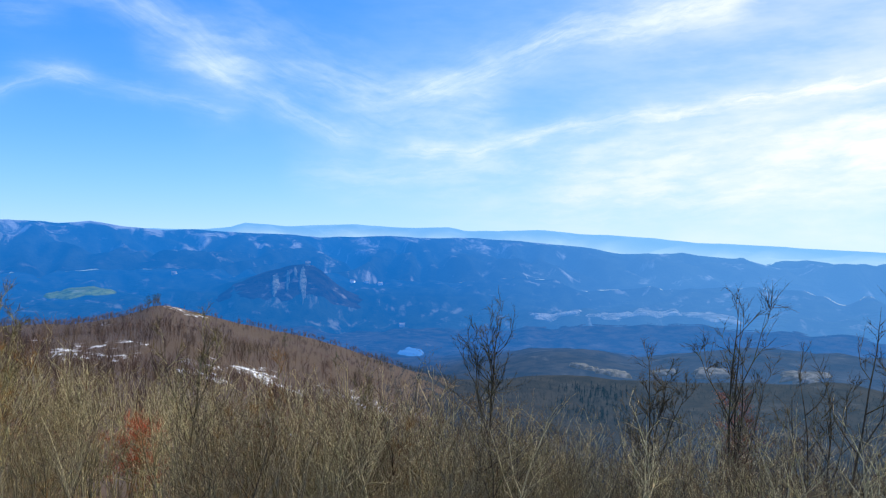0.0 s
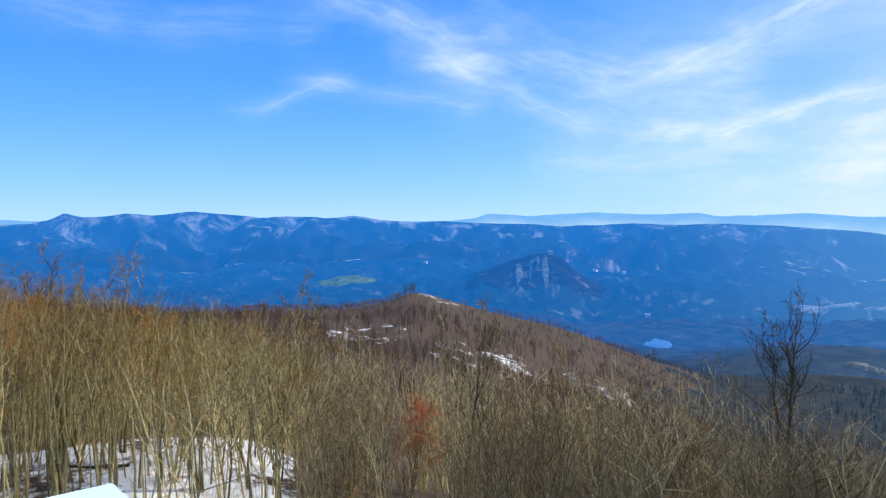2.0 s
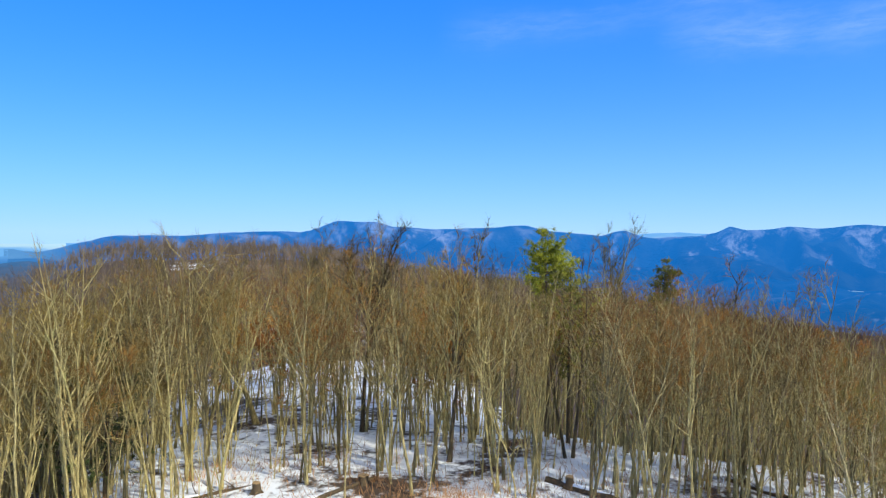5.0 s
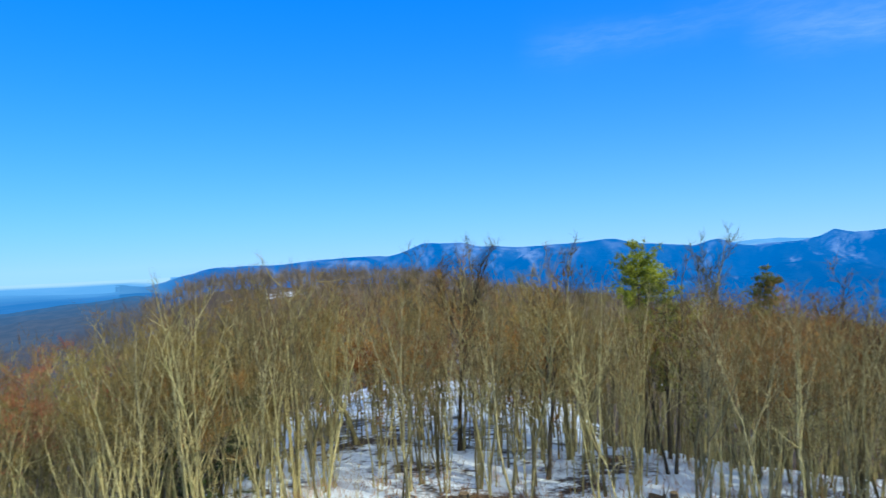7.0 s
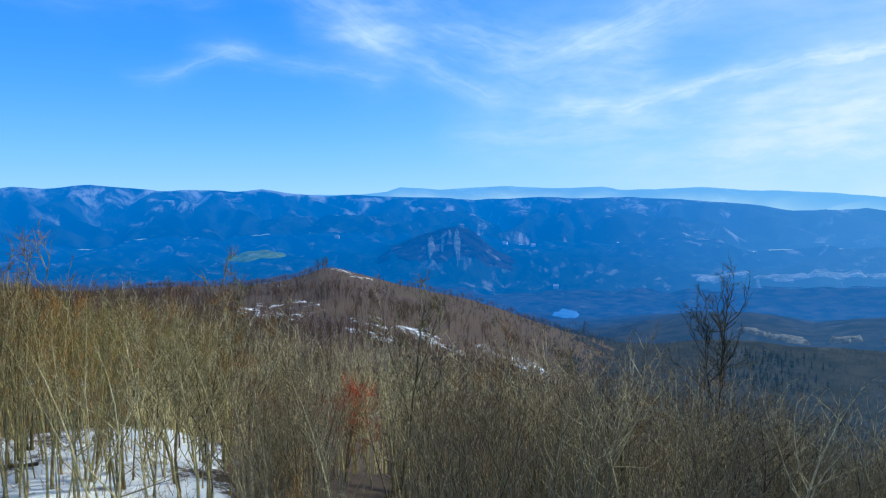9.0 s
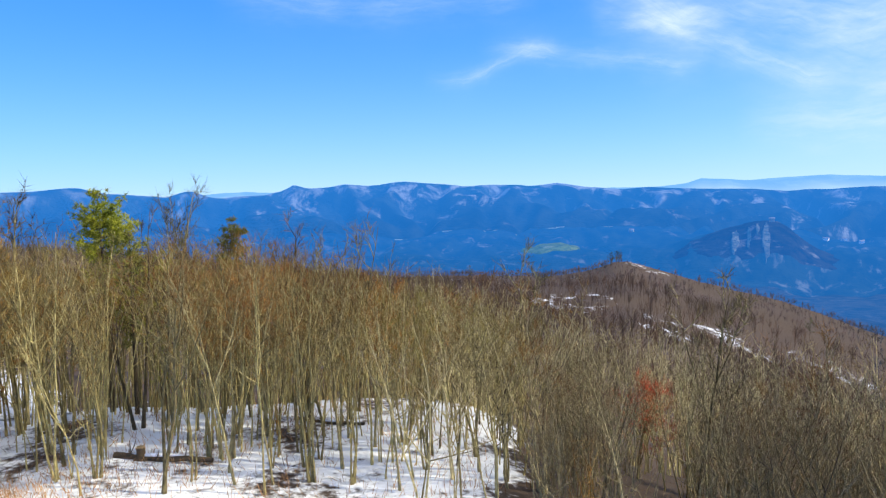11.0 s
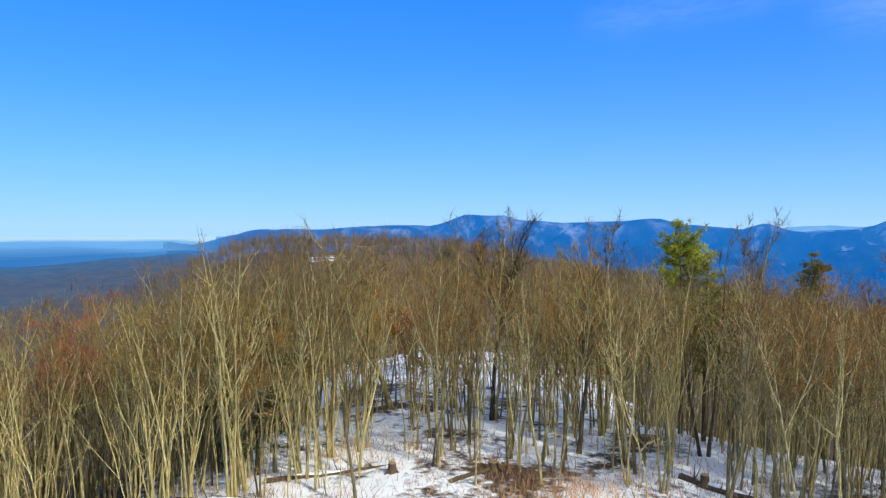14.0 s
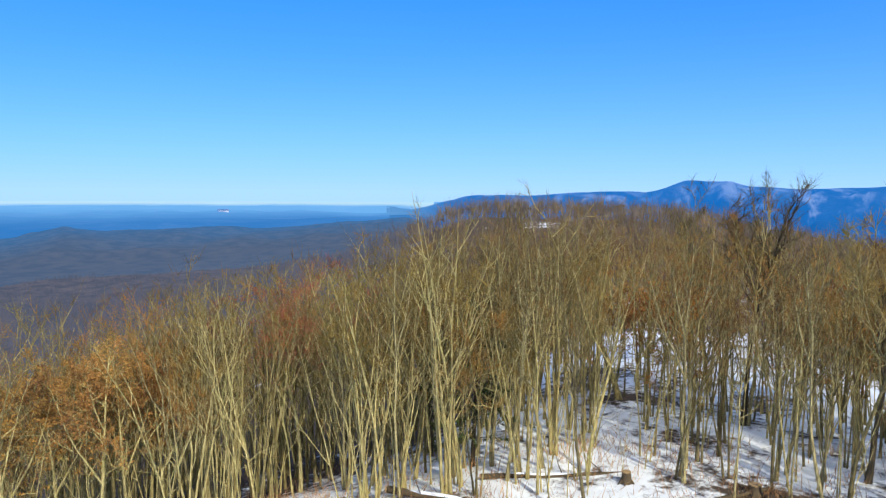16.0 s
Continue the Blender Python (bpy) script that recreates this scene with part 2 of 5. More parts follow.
def haze_glow_material(name, air, depth, wood, snow_at, snow=(0.80, 0.82, 0.86, 1), scale=1.0, beyond=None, reach=(0, 1), relief=22.0, snowy=0.72, glare=1.0, east=None, spurs=0.0):
    """Far country seen through blue air: its own colour plus haze painted in as emission."""
    m, g = material(name)
    p = place(g)
    sep = g.add("ShaderNodeSeparateXYZ")
    g.put(sep.inputs[0], p)
    yaw = g.math("MULTIPLY", g.math("ARCTAN2", g.math("MULTIPLY", sep.outputs[0], -1.0), sep.outputs[1]), 57.29578)
    out = g.add("ShaderNodeVectorMath", operation="LENGTH")
    g.put(out.inputs[0], p)
    if spurs:
        # woods, clearings and snow follow the spurs and gullies downhill
        q = g.add("ShaderNodeCombineXYZ")
        g.put(q.inputs[0], g.math("MULTIPLY", yaw, 62.0))
        g.put(q.inputs[1], g.math("MULTIPLY", out.outputs["Value"], spurs))
        g.put(q.inputs[2], g.math("MULTIPLY", sep.outputs[2], 0.5))
        q = q.outputs[0]
    else:
        q = g.scaled(p, (1, 1, 2.2))
    n1 = g.noise(q, 0.010 * scale, 6, 0.62)
    n2 = g.noise(q, 0.0090 * scale if spurs else 0.0058 * scale, 7, 0.66, 0.5)
    n3 = g.noise(p, 0.0016, 3)
    col = g.mix(g.ramp(n1, 0.36, 0.64), [v * 0.25 for v in wood[:3]] + [1], wood)
    up = g.ramp(sep.outputs[2], snow_at[0], snow_at[1], -0.06, 0.06)
    patch = g.math("MULTIPLY", g.ramp(g.math("ADD", n2, up), 0.50, 0.65), g.ramp(n3, 0.36, 0.55, 0.15, 1.0))
    col = g.mix(g.math("MULTIPLY", patch, snowy), col, snow)
    d = g.add("ShaderNodeBsdfDiffuse")
    g.put(d.inputs[0], col)
    bump = g.add("ShaderNodeBump")
    bump.inputs["Strength"].default_value = 1.0
    bump.inputs["Distance"].default_value = relief
    g.put(bump.inputs["Height"], g.noise(p, 0.012 * scale, 5, 0.6))
    g.put(d.inputs["Normal"], bump.outputs[0])
    # painted haze: the surface itself glows, brighter towards the sun's heading
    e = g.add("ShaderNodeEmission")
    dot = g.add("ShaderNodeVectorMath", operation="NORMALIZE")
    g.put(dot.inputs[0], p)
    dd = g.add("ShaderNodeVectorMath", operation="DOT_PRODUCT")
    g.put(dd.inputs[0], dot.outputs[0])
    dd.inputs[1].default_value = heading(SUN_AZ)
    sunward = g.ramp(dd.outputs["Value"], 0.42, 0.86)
    haze_glow = (*air, 1)
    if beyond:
        haze_glow = g.mix(g.ramp(out.outputs["Value"], *reach), (*air, 1), (*beyond, 1))
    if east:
        # the painted haze glow blends into the plain's tint eastwards
        haze_glow = g.mix(g.ramp(yaw, 33.0, 39.3), haze_glow, (*east, 1))
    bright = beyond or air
    g.put(e.inputs[0], g.mix(g.math("MULTIPLY", sunward, 0.75 * glare), haze_glow, [min(1.0, v * 0.8 + w) for v, w in zip(bright, (0.10, 0.20, 0.28))] + [1]))
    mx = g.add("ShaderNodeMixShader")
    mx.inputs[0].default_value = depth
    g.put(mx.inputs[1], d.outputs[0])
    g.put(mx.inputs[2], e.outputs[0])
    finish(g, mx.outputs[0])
    return m


def plain(name, col, rough=0.8, noise_scale=3.0, spread=0.25):
    m, g = material(name)
    c = g.add("ShaderNodeTexCoord").outputs["Object"]
    n = g.noise(c, noise_scale, 5, 0.6)
    finish(g, surface(g, g.mix(n, [v * (1 - spread) for v in col] + [1], [min(1, v * (1 + spread)) for v in col] + [1]), rough, n, 0.02, 0.4))
    return m


GROUND = ground_material("snow_and_leaf_litter")
CLEARING = ground_material("snowy_clearing", 0.075)
SNOWY = ground_material("snowy_strip", 0.088)
# emission tints that paint the haze into the materials below
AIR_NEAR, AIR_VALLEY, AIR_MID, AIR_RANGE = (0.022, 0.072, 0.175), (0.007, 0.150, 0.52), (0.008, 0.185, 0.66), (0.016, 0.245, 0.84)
HILLS = haze_glow_material("hazy_hills", AIR_NEAR, 0.70, (0.085, 0.07, 0.05, 1), (-40, 700), scale=3.5, beyond=AIR_VALLEY, reach=(760, 1250), relief=5.0, snowy=0.18, glare=0.3)
HILLS_EAST = haze_glow_material("hazy_east_hills", (0.080, 0.138, 0.25), 0.83, (0.17, 0.12, 0.09, 1), (900, 1000), scale=5.0, snowy=0.0, beyond=(0.045, 0.180, 0.42), reach=(850, 1330), relief=2.0)
# far woods: haze is painted into the tree colour as a faint glow
HAZY_WOOD = haze_glow_material("hazy_far_wood", (0.088, 0.122, 0.20), 0.68, (0.20, 0.13, 0.095, 1), (900, 1000), snowy=0.0, scale=9.0, relief=2.0, glare=0.1)
RIDGE_WOOD = haze_glow_material("faintly_hazy_ridge_wood", (0.125, 0.118, 0.112), 0.36, (0.30, 0.215, 0.14, 1), (900, 1000), snowy=0.0, scale=9.0, relief=2.0, glare=0.1)
HILL_WOOD = haze_glow_material("faintly_hazy_wood", (0.075, 0.082, 0.11), 0.30, (0.25, 0.155, 0.115, 1), (900, 1000), snowy=0.0, scale=9.0, relief=2.0, glare=0.1)
# ravine: shade and bluish haze are put into the colour and glow
RAVINE = haze_glow_material("ravine_wood_painted_shade", (0.034, 0.060, 0.100), 0.74, (0.10, 0.075, 0.05, 1), (900, 1000), snowy=0.25, scale=6.0, relief=3.0, glare=0.15)
RAVINE_PINE = haze_glow_material("ravine_conifer_painted_haze", (0.008, 0.034, 0.072), 0.72, (0.035, 0.05, 0.025, 1), (900, 1000), snowy=0.0, scale=6.0, relief=2.0, glare=0.1)
FAR_VALLEY = haze_glow_material("hazy_valley", AIR_VALLEY, 0.76, (0.035, 0.05, 0.03, 1), (-250, 250), scale=1.6, spurs=0.5, beyond=AIR_MID, reach=(1500, 2600), relief=10.0, snowy=0.35, east=(0.06, 0.28, 0.72))
FAR_RANGE = haze_glow_material("hazy_range", AIR_MID, 0.70, (0.034, 0.046, 0.036, 1), (-110, 50), spurs=0.55, glare=1.25, snowy=0.48, beyond=AIR_RANGE, reach=(2600, 3700), east=(0.15, 0.45, 0.95))
# a darker painted haze glow sets this hill off from the valley
WOODED = haze_glow_material("hazy_wooded_hill", (0.006, 0.118, 0.44), 0.84, (0.09, 0.085, 0.05, 1), (900, 1000), scale=2.5, relief=8.0)
PLAIN = haze_glow_material("hazy_plain", (0.030, 0.21, 0.60), 0.93, (0.16, 0.16, 0.10, 1), (-400, 100), scale=0.7, beyond=(0.17, 0.48, 0.95), reach=(1600, 3900), relief=3.0, snowy=0.3)
FAR_PLAIN = haze_glow_material("hazy_far_plain", (0.17, 0.48, 0.95), 0.95, (0.16, 0.16, 0.10, 1), (-400, 100), scale=0.7, beyond=(0.52, 0.80, 1.0), reach=(4040, 4500))
SNOWFIELD = haze_glow_material("hazy_snow", AIR_VALLEY, 0.83, (0.75, 0.76, 0.80, 1), (900, 1000), scale=3.0)
HILL_SNOW = haze_glow_material("hazy_hill_snow", (0.045, 0.085, 0.15), 0.66, (0.42, 0.42, 0.43, 1), (900, 1000), scale=14.0, relief=2.0, glare=0.2)
# paler glow at the foot paints white haze under the crest
FAR_FAR = haze_glow_material("hazy_far_range", (0.60, 0.84, 1.0), 0.94, (0.14, 0.13, 0.12, 1), (-60, 80), beyond=(0.17, 0.47, 0.95), reach=(4150, 4600), glare=0.8)
FIELD = haze_glow_material("hazy_pasture", (0.015, 0.17, 0.45), 0.76, (0.34, 0.42, 0.09, 1), (900, 1000), scale=2.0)
SCAR = haze_glow_material("hazy_quarry_rock", AIR_VALLEY, 0.80, (0.52, 0.50, 0.36, 1), (900, 1000), scale=3.0)
# the water's bright blue is mostly painted emission as well
POND = haze_glow_material("hazy_water", (0.05, 0.26, 0.80), 0.85, (0.2, 0.3, 0.4, 1), (900, 1000))
WALLS = haze_glow_material("hazy_white_wall", AIR_RANGE, 0.35, (0.9, 0.9, 0.88, 1), (900, 1000))
ROOFS = haze_glow_material("hazy_roof", AIR_RANGE, 0.55, (0.45, 0.36, 0.30, 1), (900, 1000))

# ---------------------------------------------------------------- lie of the land
def lattice(ix, iy, seed):
    h = (ix.astype(np.int64) * 374761393 + iy.astype(np.int64) * 668265263 + seed * 1442695041) & 0x7FFFFFFF
    h = ((h ^ (h >> 13)) * 1274126177) & 0x7FFFFFFF
    return ((h ^ (h >> 16)) & 0xFFFF) / 65535.0


def value_noise(x, y, seed=0):
    ix, iy = np.floor(x), np.floor(y)
    fx, fy = x - ix, y - iy
    fx, fy = fx * fx * (3 - 2 * fx), fy * fy * (3 - 2 * fy)
    a, b = lattice(ix, iy, seed), lattice(ix + 1, iy, seed)
    c, d = lattice(ix, iy + 1, seed), lattice(ix + 1, iy + 1, seed)
    return (a * (1 - fx) + b * fx) * (1 - fy) + (c * (1 - fx) + d * fx) * fy


def fbm(x, y, seed=0, octaves=4):
    s, k = 0.0, 1.0
    for i in range(octaves):
        s = s + k * (value_noise(x * 2 ** i, y * 2 ** i, seed + i) - 0.5)
        k *= 0.5
    return s


EYE_Z = 11.0
# height of the ground by heading, ring by ring: {radius: [(heading, height), ...]}
NEAR_RINGS = {
    0: [(0, 0.0)],
    25: [(-180, 0), (-95, -2.2), (-60, -1.8), (-40, -0.9), (-27, 0), (0, 0.4), (20, 0.4), (45, 0.0), (67, -1.2), (120, 0)],
    31: [(-180, -1), (-95, -4.5), (-60, -4), (-40, -2.2), (-27, -0.4), (0, 0.4), (20, 0.4), (45, -0.3), (67, -2.5), (120, -1)],
    39: [(-180, -3), (-110, -7.5), (-60, -7.2), (-45, -5.4), (-33, -2.8), (-26, -0.6), (-18, 0.1), (0, 0.2), (20, 0.2), (29, -0.3), (36, -1.8), (45, -2.8), (60, -5), (75, -7), (120, -4)],
    60: [(-180, -8), (-110, -17), (-60, -15.5), (-45, -12), (-30, -8.5), (-20, -6.5), (-8, -5.2), (2, -3.6), (8, -0.9), (14, -0.2), (20, -0.3), (26, -1.5), (32, -4.5), (45, -8), (60, -11), (75, -13), (120, -9)],
    85: [(-180, -15), (-110, -28), (-75, -27), (-60, -24), (-45, -18), (-30, -13), (-18, -9), (-5, -7.5), (5, -5.5), (12, -2.6), (20, -2.6), (30, -6.5), (45, -12), (60, -17), (75, -20), (120, -15)],
    170: [(-180, -30), (-90, -60), (-75, -60), (-60, -52), (-45, -38), (-30, -27), (-18, -17), (-5, -12), (10, -8), (20, -6), (32, -9), (45, -22), (60, -32), (75, -38), (120, -30)],
    300: [(-180, -50), (-75, -92), (-65, -88), (-55, -70), (-48, -56), (-40, -42), (-30, -39), (-22, -35), (-12, -26), (0, -15), (10, -9.5), (14, -4.5), (18, -1.2), (22, -0.4), (32, -0.6), (34, -2.0), (38, -9), (45, -26), (60, -40), (75, -48), (120, -50)],
    490: [(-180, -70), (-75, -112), (-65, -108), (-60, -88), (-55, -72), (-52.6, -64.5), (-49.3, -59), (-45.5, -51.5), (-41.5, -42.5), (-39.2, -37), (-37.8, -40.5), (-36.4, -43), (-33, -46), (-27, -46.5), (-22, -49), (-15, -46), (-5, -40), (10, -32), (20, -22), (30, -24), (40, -40), (50, -50), (66, -62), (120, -70)],
    800: [(-180, -90), (-95, -100), (-84, -101), (-76, -123), (-72, -117), (-68, -120), (-64, -138), (-57, -165), (-45, -170), (-30, -130), (-10, -90), (10, -60), (25, -48), (36, -36), (42, -48), (52, -60), (68, -66), (90, -70)],
    1250: [(-180, -120), (-90, -178), (-70, -188), (-45, -178), (-30, -150), (-10, -120), (15, -85), (30, -62), (38, -34), (44, -46), (48, -52), (55, -52), (60, -55), (62.7, -45), (67, -66), (90, -90)],
}


def rise(el, r):
    return EYE_Z + r * math.tan(radians(el))


# the far rings give the height as an angle seen from the knoll
FAR_RINGS = {
    1250: None,
    1700: [(-180, -4), (-95, -5.4), (-83, -5.45), (-73, -5.55), (-68, -5.9), (-63, -6.6), (-55, -7.0), (-34, -5.6), (-20, -5.4), (0, -4.2), (25, -3.0), (42, -3.0), (70, -3.6), (110, -4)],
    2050: [(-180, -3.5), (-95, -5.2), (-73, -5.2), (-62, -5.0), (-40, -4.6), (-20, -4.6), (0, -3.4), (25, -2.6), (43, -2.2), (70, -2.6), (110, -3.5)],
    2600: [(-180, -3), (-95, -3.6), (-73, -3.5), (-60, -3.2), (-34, -3.1), (-15, -3.2), (0, -2.6), (25, -2.0), (40, -1.9), (70, -2.0), (110, -3)],
    3050: [(-180, -2), (-95, -1.8), (-85, -1.75), (-83, -1.5), (-75, -1.5), (-66, -1.9), (-50, -1.7), (-30, -1.4), (-14, -1.6), (0, -1.5), (25, -1.5), (40, -1.6), (70, -1.6), (110, -2)],
    3500: [(-180, -1), (-95, -1.75), (-92.5, -1.73), (-89.2, -1.87), (-85.9, -2.03), (-84, -1.56), (-80.1, -1.26), (-77.2, -1.25), (-74.7, -1.3), (-71.7, -0.82), (-67.3, -0.51), (-63.6, -0.2), (-60.3, -0.4),
           (-56.4, -0.12), (-53.4, -0.27), (-51.2, -0.35), (-48.2, -0.3), (-44.8, -0.2), (-41.5, 0.02), (-39.5, -0.14), (-36.6, 0.1), (-34.5, 0.45), (-32.2, 0.28), (-29.6, 0.52), (-27.3, 0.34), (-24.5, 0.6), (-22.5, 0.78),
           (-20.5, 0.66), (-17.4, 0.62), (-16.4, 0.5), (-14.9, 0.36), (-13.8, 0.72), (-12.8, 0.2), (-11.6, -0.1), (-8.5, -0.16), (-7.4, -0.08), (-6.7, 0.2), (-6.2, 0.4), (-5.6, 0.34), (-4.4, -0.06), (-2.5, 0.06), (-0.6, 0.24),
           (1.3, 0.7), (2.2, 0.66), (4.4, 0.5), (7, 0.43), (9.4, 0.45), (12, 0.55), (13.2, 0.93), (14.5, 1.0), (16.4, 1.0), (17.8, 0.5), (19.2, 0.12), (21.9, 0.12), (25.5, -0.02), (29, -0.2), (32.6, -0.26), (33.4, -0.38),
           (36.3, -1.15), (38.6, -1.75), (42, -2.4), (46, -1.5), (70, -1.4), (110, -1)],
    4100: [(-180, -1), (-95, -1.4), (-80, -1.6), (-60, -1.2), (-30, -0.8), (20, -0.8), (36, -1.2), (40, -1.15), (70, -1.15), (110, -1)],
    4700: [(-180, 0), (-95, -0.85), (-92.5, -0.78), (-88.4, -0.56), (-84, -0.42), (-79.7, -0.3), (-77.2, -0.06), (-74.7, 0.1), (-71.7, 0.17), (-68.6, 0.45), (-65.9, 0.33), (-62.8, 0.25), (-61.2, 0.52), (-58.6, 0.42), (-56.6, 0.46),
           (-53.6, 0.64), (-51.0, 0.52), (-48.4, 0.36), (-45.3, 0.56), (-44.2, 0.2), (-42, 0.0), (-30, -0.1), (-12, 0.1), (-10.4, 0.18), (-8.7, 0.14), (-7, 0.0), (-5, -0.2), (20, -0.6), (36, -0.87), (70, -0.87), (110, -0.5)],
}


def ring_heights(az):
    """Radii, and the height at each of them for every heading."""
    radii, rows = [], []
    for r, pairs in NEAR_RINGS.items():
        a, z = zip(*pairs)
        radii.append(r)
        rows.append(np.interp(az, a, z))
    for r, pairs in FAR_RINGS.items():
        if pairs:
            a, e = zip(*pairs)
            radii.append(r)
            rows.append(EYE_Z + r * np.tan(np.radians(np.interp(az, a, e))))
    return np.array(radii, float), np.array(rows)


def land(az, r):
    """Height of the ground at a heading (degrees) and a distance (metres)."""
    az, r = np.atleast_1d(np.asarray(az, float)), np.atleast_1d(np.asarray(r, float))
    radii, rows = ring_heights(az)
    k = np.clip(np.searchsorted(radii, r, side="right") - 1, 0, len(radii) - 2)
    i = np.arange(len(az))
    u = np.clip((r - radii[k]) / (radii[k + 1] - radii[k]), 0, 1)
    u = np.where(r > 1250, u * u * (3 - 2 * u), 0.55 * u + 0.45 * u * u * (3 - 2 * u))
    z = rows[k, i] * (1 - u) + rows[k + 1, i] * u
    x, y = -np.sin(np.radians(az)) * r, np.cos(np.radians(az)) * r
    z = z + fbm(x / 9, y / 9, 3, 3) * np.clip(r / 60, 0.25, 1) * 0.9 * (r < 1250)
    z = z + fbm(x / 70, y / 70, 11, 3) * np.interp(r, [40, 120, 400, 900, 1250, 1600], [0, 2, 5, 9, 9, 0])
    # spurs and gullies of the far hills
    calm = np.interp(az, [34, 40], [1.0, 0.12])
    amp = np.interp(r, [1250, 1500, 1700, 2100, 2600, 3000, 3300, 3480, 3560, 3900, 4300, 4690, 4900], [0, 7, 9, 13, 22, 52, 56, 4, 4, 30, 25, 5, 5]) * calm
    q = fbm(az / 3.4 + fbm(x / 600, y / 600, 5, 2) * 1.5, r / 900, 21, 3)
    spur = 1 - 3.0 * np.sqrt(q * q + 0.006)
    z = z + amp * (spur - 0.75) * 1.2 + amp * 0.8 * fbm(x / 260, y / 260, 31, 4)
    # the quarried hill in the valley
    side = np.where(az < -50, 3.6, 5.6)
    z = z + 88 * np.exp(-(((az + 50) / side) ** 2) - ((r - 1930) / 210) ** 2)
    return z


def land_xy(x, y):
    return land(np.degrees(np.arctan2(-np.asarray(x, float), np.asarray(y, float))), np.hypot(x, y))


def on_land(az, r):
    a = radians(az)
    return Vector((-math.sin(a) * r, math.cos(a) * r, float(land(az, r)[0])))


# ---------------------------------------------------------------- mesh helpers
def mesh_from(name, verts, tris, mats, index=None, smooth=False):
    verts, tris = np.asarray(verts, np.float32), np.asarray(tris, np.int32)
    me = bpy.data.meshes.new(name)
    me.vertices.add(len(verts))
    me.vertices.foreach_set("co", verts.ravel())
    me.loops.add(tris.size)
    me.loops.foreach_set("vertex_index", tris.ravel())
    me.polygons.add(len(tris))
    me.polygons.foreach_set("loop_start", np.arange(0, tris.size, 3, dtype=np.int32))
    for m in mats:
        me.materials.append(m)
    if index is not None:
        me.polygons.foreach_set("material_index", np.asarray(index, np.int32))
    me.polygons.foreach_set("use_smooth", np.full(len(tris), smooth))
    me.update(calc_edges=True)
    return me


def part(name, bm, mat, parent, label=""):
    me = bpy.data.meshes.new(name)
    bm.to_mesh(me)
    bm.free()
    me.materials.append(mat)
    ob = new(name, me)
    ob.parent = parent
    return tagged(ob, label)


def mesh_part(name, me, parent, label=""):
    ob = new(name, me)
    ob.parent = parent
    return tagged(ob, label)


def polar_sheet(name, azs, radii, mat, lift=0.0):
    A, R = np.meshgrid(azs, radii)
    z = land(A.ravel(), R.ravel()) + lift
    a = np.radians(A.ravel())
    v = np.stack([-np.sin(a) * R.ravel(), np.cos(a) * R.ravel(), z], 1)
    n, m = len(azs), len(radii)
    i = (np.arange(m - 1)[:, None] * n + np.arange(n - 1)[None, :]).ravel()
    t = np.concatenate([np.stack([i, i + 1, i + n], 1), np.stack([i + 1, i + n + 1, i + n], 1)])
    t = t[:, ::-1] if azs[1] > azs[0] else t
    me = mesh_from(name, v, t, [mat], smooth=True)
    bmf = bmesh.new()
    bmf.from_mesh(me)
    bmesh.ops.remove_doubles(bmf, verts=bmf.verts, dist=0.001)
    bmesh.ops.recalc_face_normals(bmf, faces=bmf.faces)
    if sum(f.normal.z for f in bmf.faces) < 0:
        bmesh.ops.reverse_faces(bmf, faces=bmf.faces)
    bmf.to_mesh(me)
    bmf.free()
    return new(name, me)


round_view = np.concatenate([np.arange(-180, -106, 4), np.arange(-106, 82, 0.8), np.arange(82, 178, 4), [180.0]])
fine_view = np.concatenate([np.arange(-180, -106, 3), np.arange(-106, 82, 0.25), np.arange(82, 178, 3), [180.0]])
near_r = np.concatenate([np.linspace(0.0, 22, 10), np.arange(23, 70, 1.1), np.geomspace(70, 640, 52)])
ground = polar_sheet("ground", round_view, near_r, GROUND)
# the ravine with painted shade and the eastern slope with painted haze share this sheet
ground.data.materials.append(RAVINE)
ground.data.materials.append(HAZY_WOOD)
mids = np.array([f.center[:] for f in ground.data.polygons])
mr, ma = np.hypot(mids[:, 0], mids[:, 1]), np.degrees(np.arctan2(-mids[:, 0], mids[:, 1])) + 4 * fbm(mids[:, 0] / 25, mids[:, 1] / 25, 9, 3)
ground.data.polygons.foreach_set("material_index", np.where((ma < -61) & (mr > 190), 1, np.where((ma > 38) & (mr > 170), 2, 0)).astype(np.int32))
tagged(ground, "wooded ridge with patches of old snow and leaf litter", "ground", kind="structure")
# backdrop sheets: blue and paleness are haze glow painted into their materials
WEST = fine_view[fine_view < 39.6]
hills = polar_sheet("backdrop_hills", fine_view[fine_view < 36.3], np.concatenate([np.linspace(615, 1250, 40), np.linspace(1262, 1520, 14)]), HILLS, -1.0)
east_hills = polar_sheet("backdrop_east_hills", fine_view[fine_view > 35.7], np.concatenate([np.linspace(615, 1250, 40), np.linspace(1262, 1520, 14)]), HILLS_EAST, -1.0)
tagged(east_hills, "low wooded hills with pale haze painted in", "hills", kind="structure")
tagged(hills, "wooded hills with blue haze painted in", "hills", kind="structure")
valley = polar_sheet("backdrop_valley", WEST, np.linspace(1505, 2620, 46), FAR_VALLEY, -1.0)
tagged(valley, "wooded valley floor with blue distance haze painted in", "valley", kind="structure")
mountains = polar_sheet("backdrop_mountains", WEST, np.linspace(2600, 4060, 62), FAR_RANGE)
tagged(mountains, "long mountain range with snow patches and painted blue haze", "mountains", kind="structure")
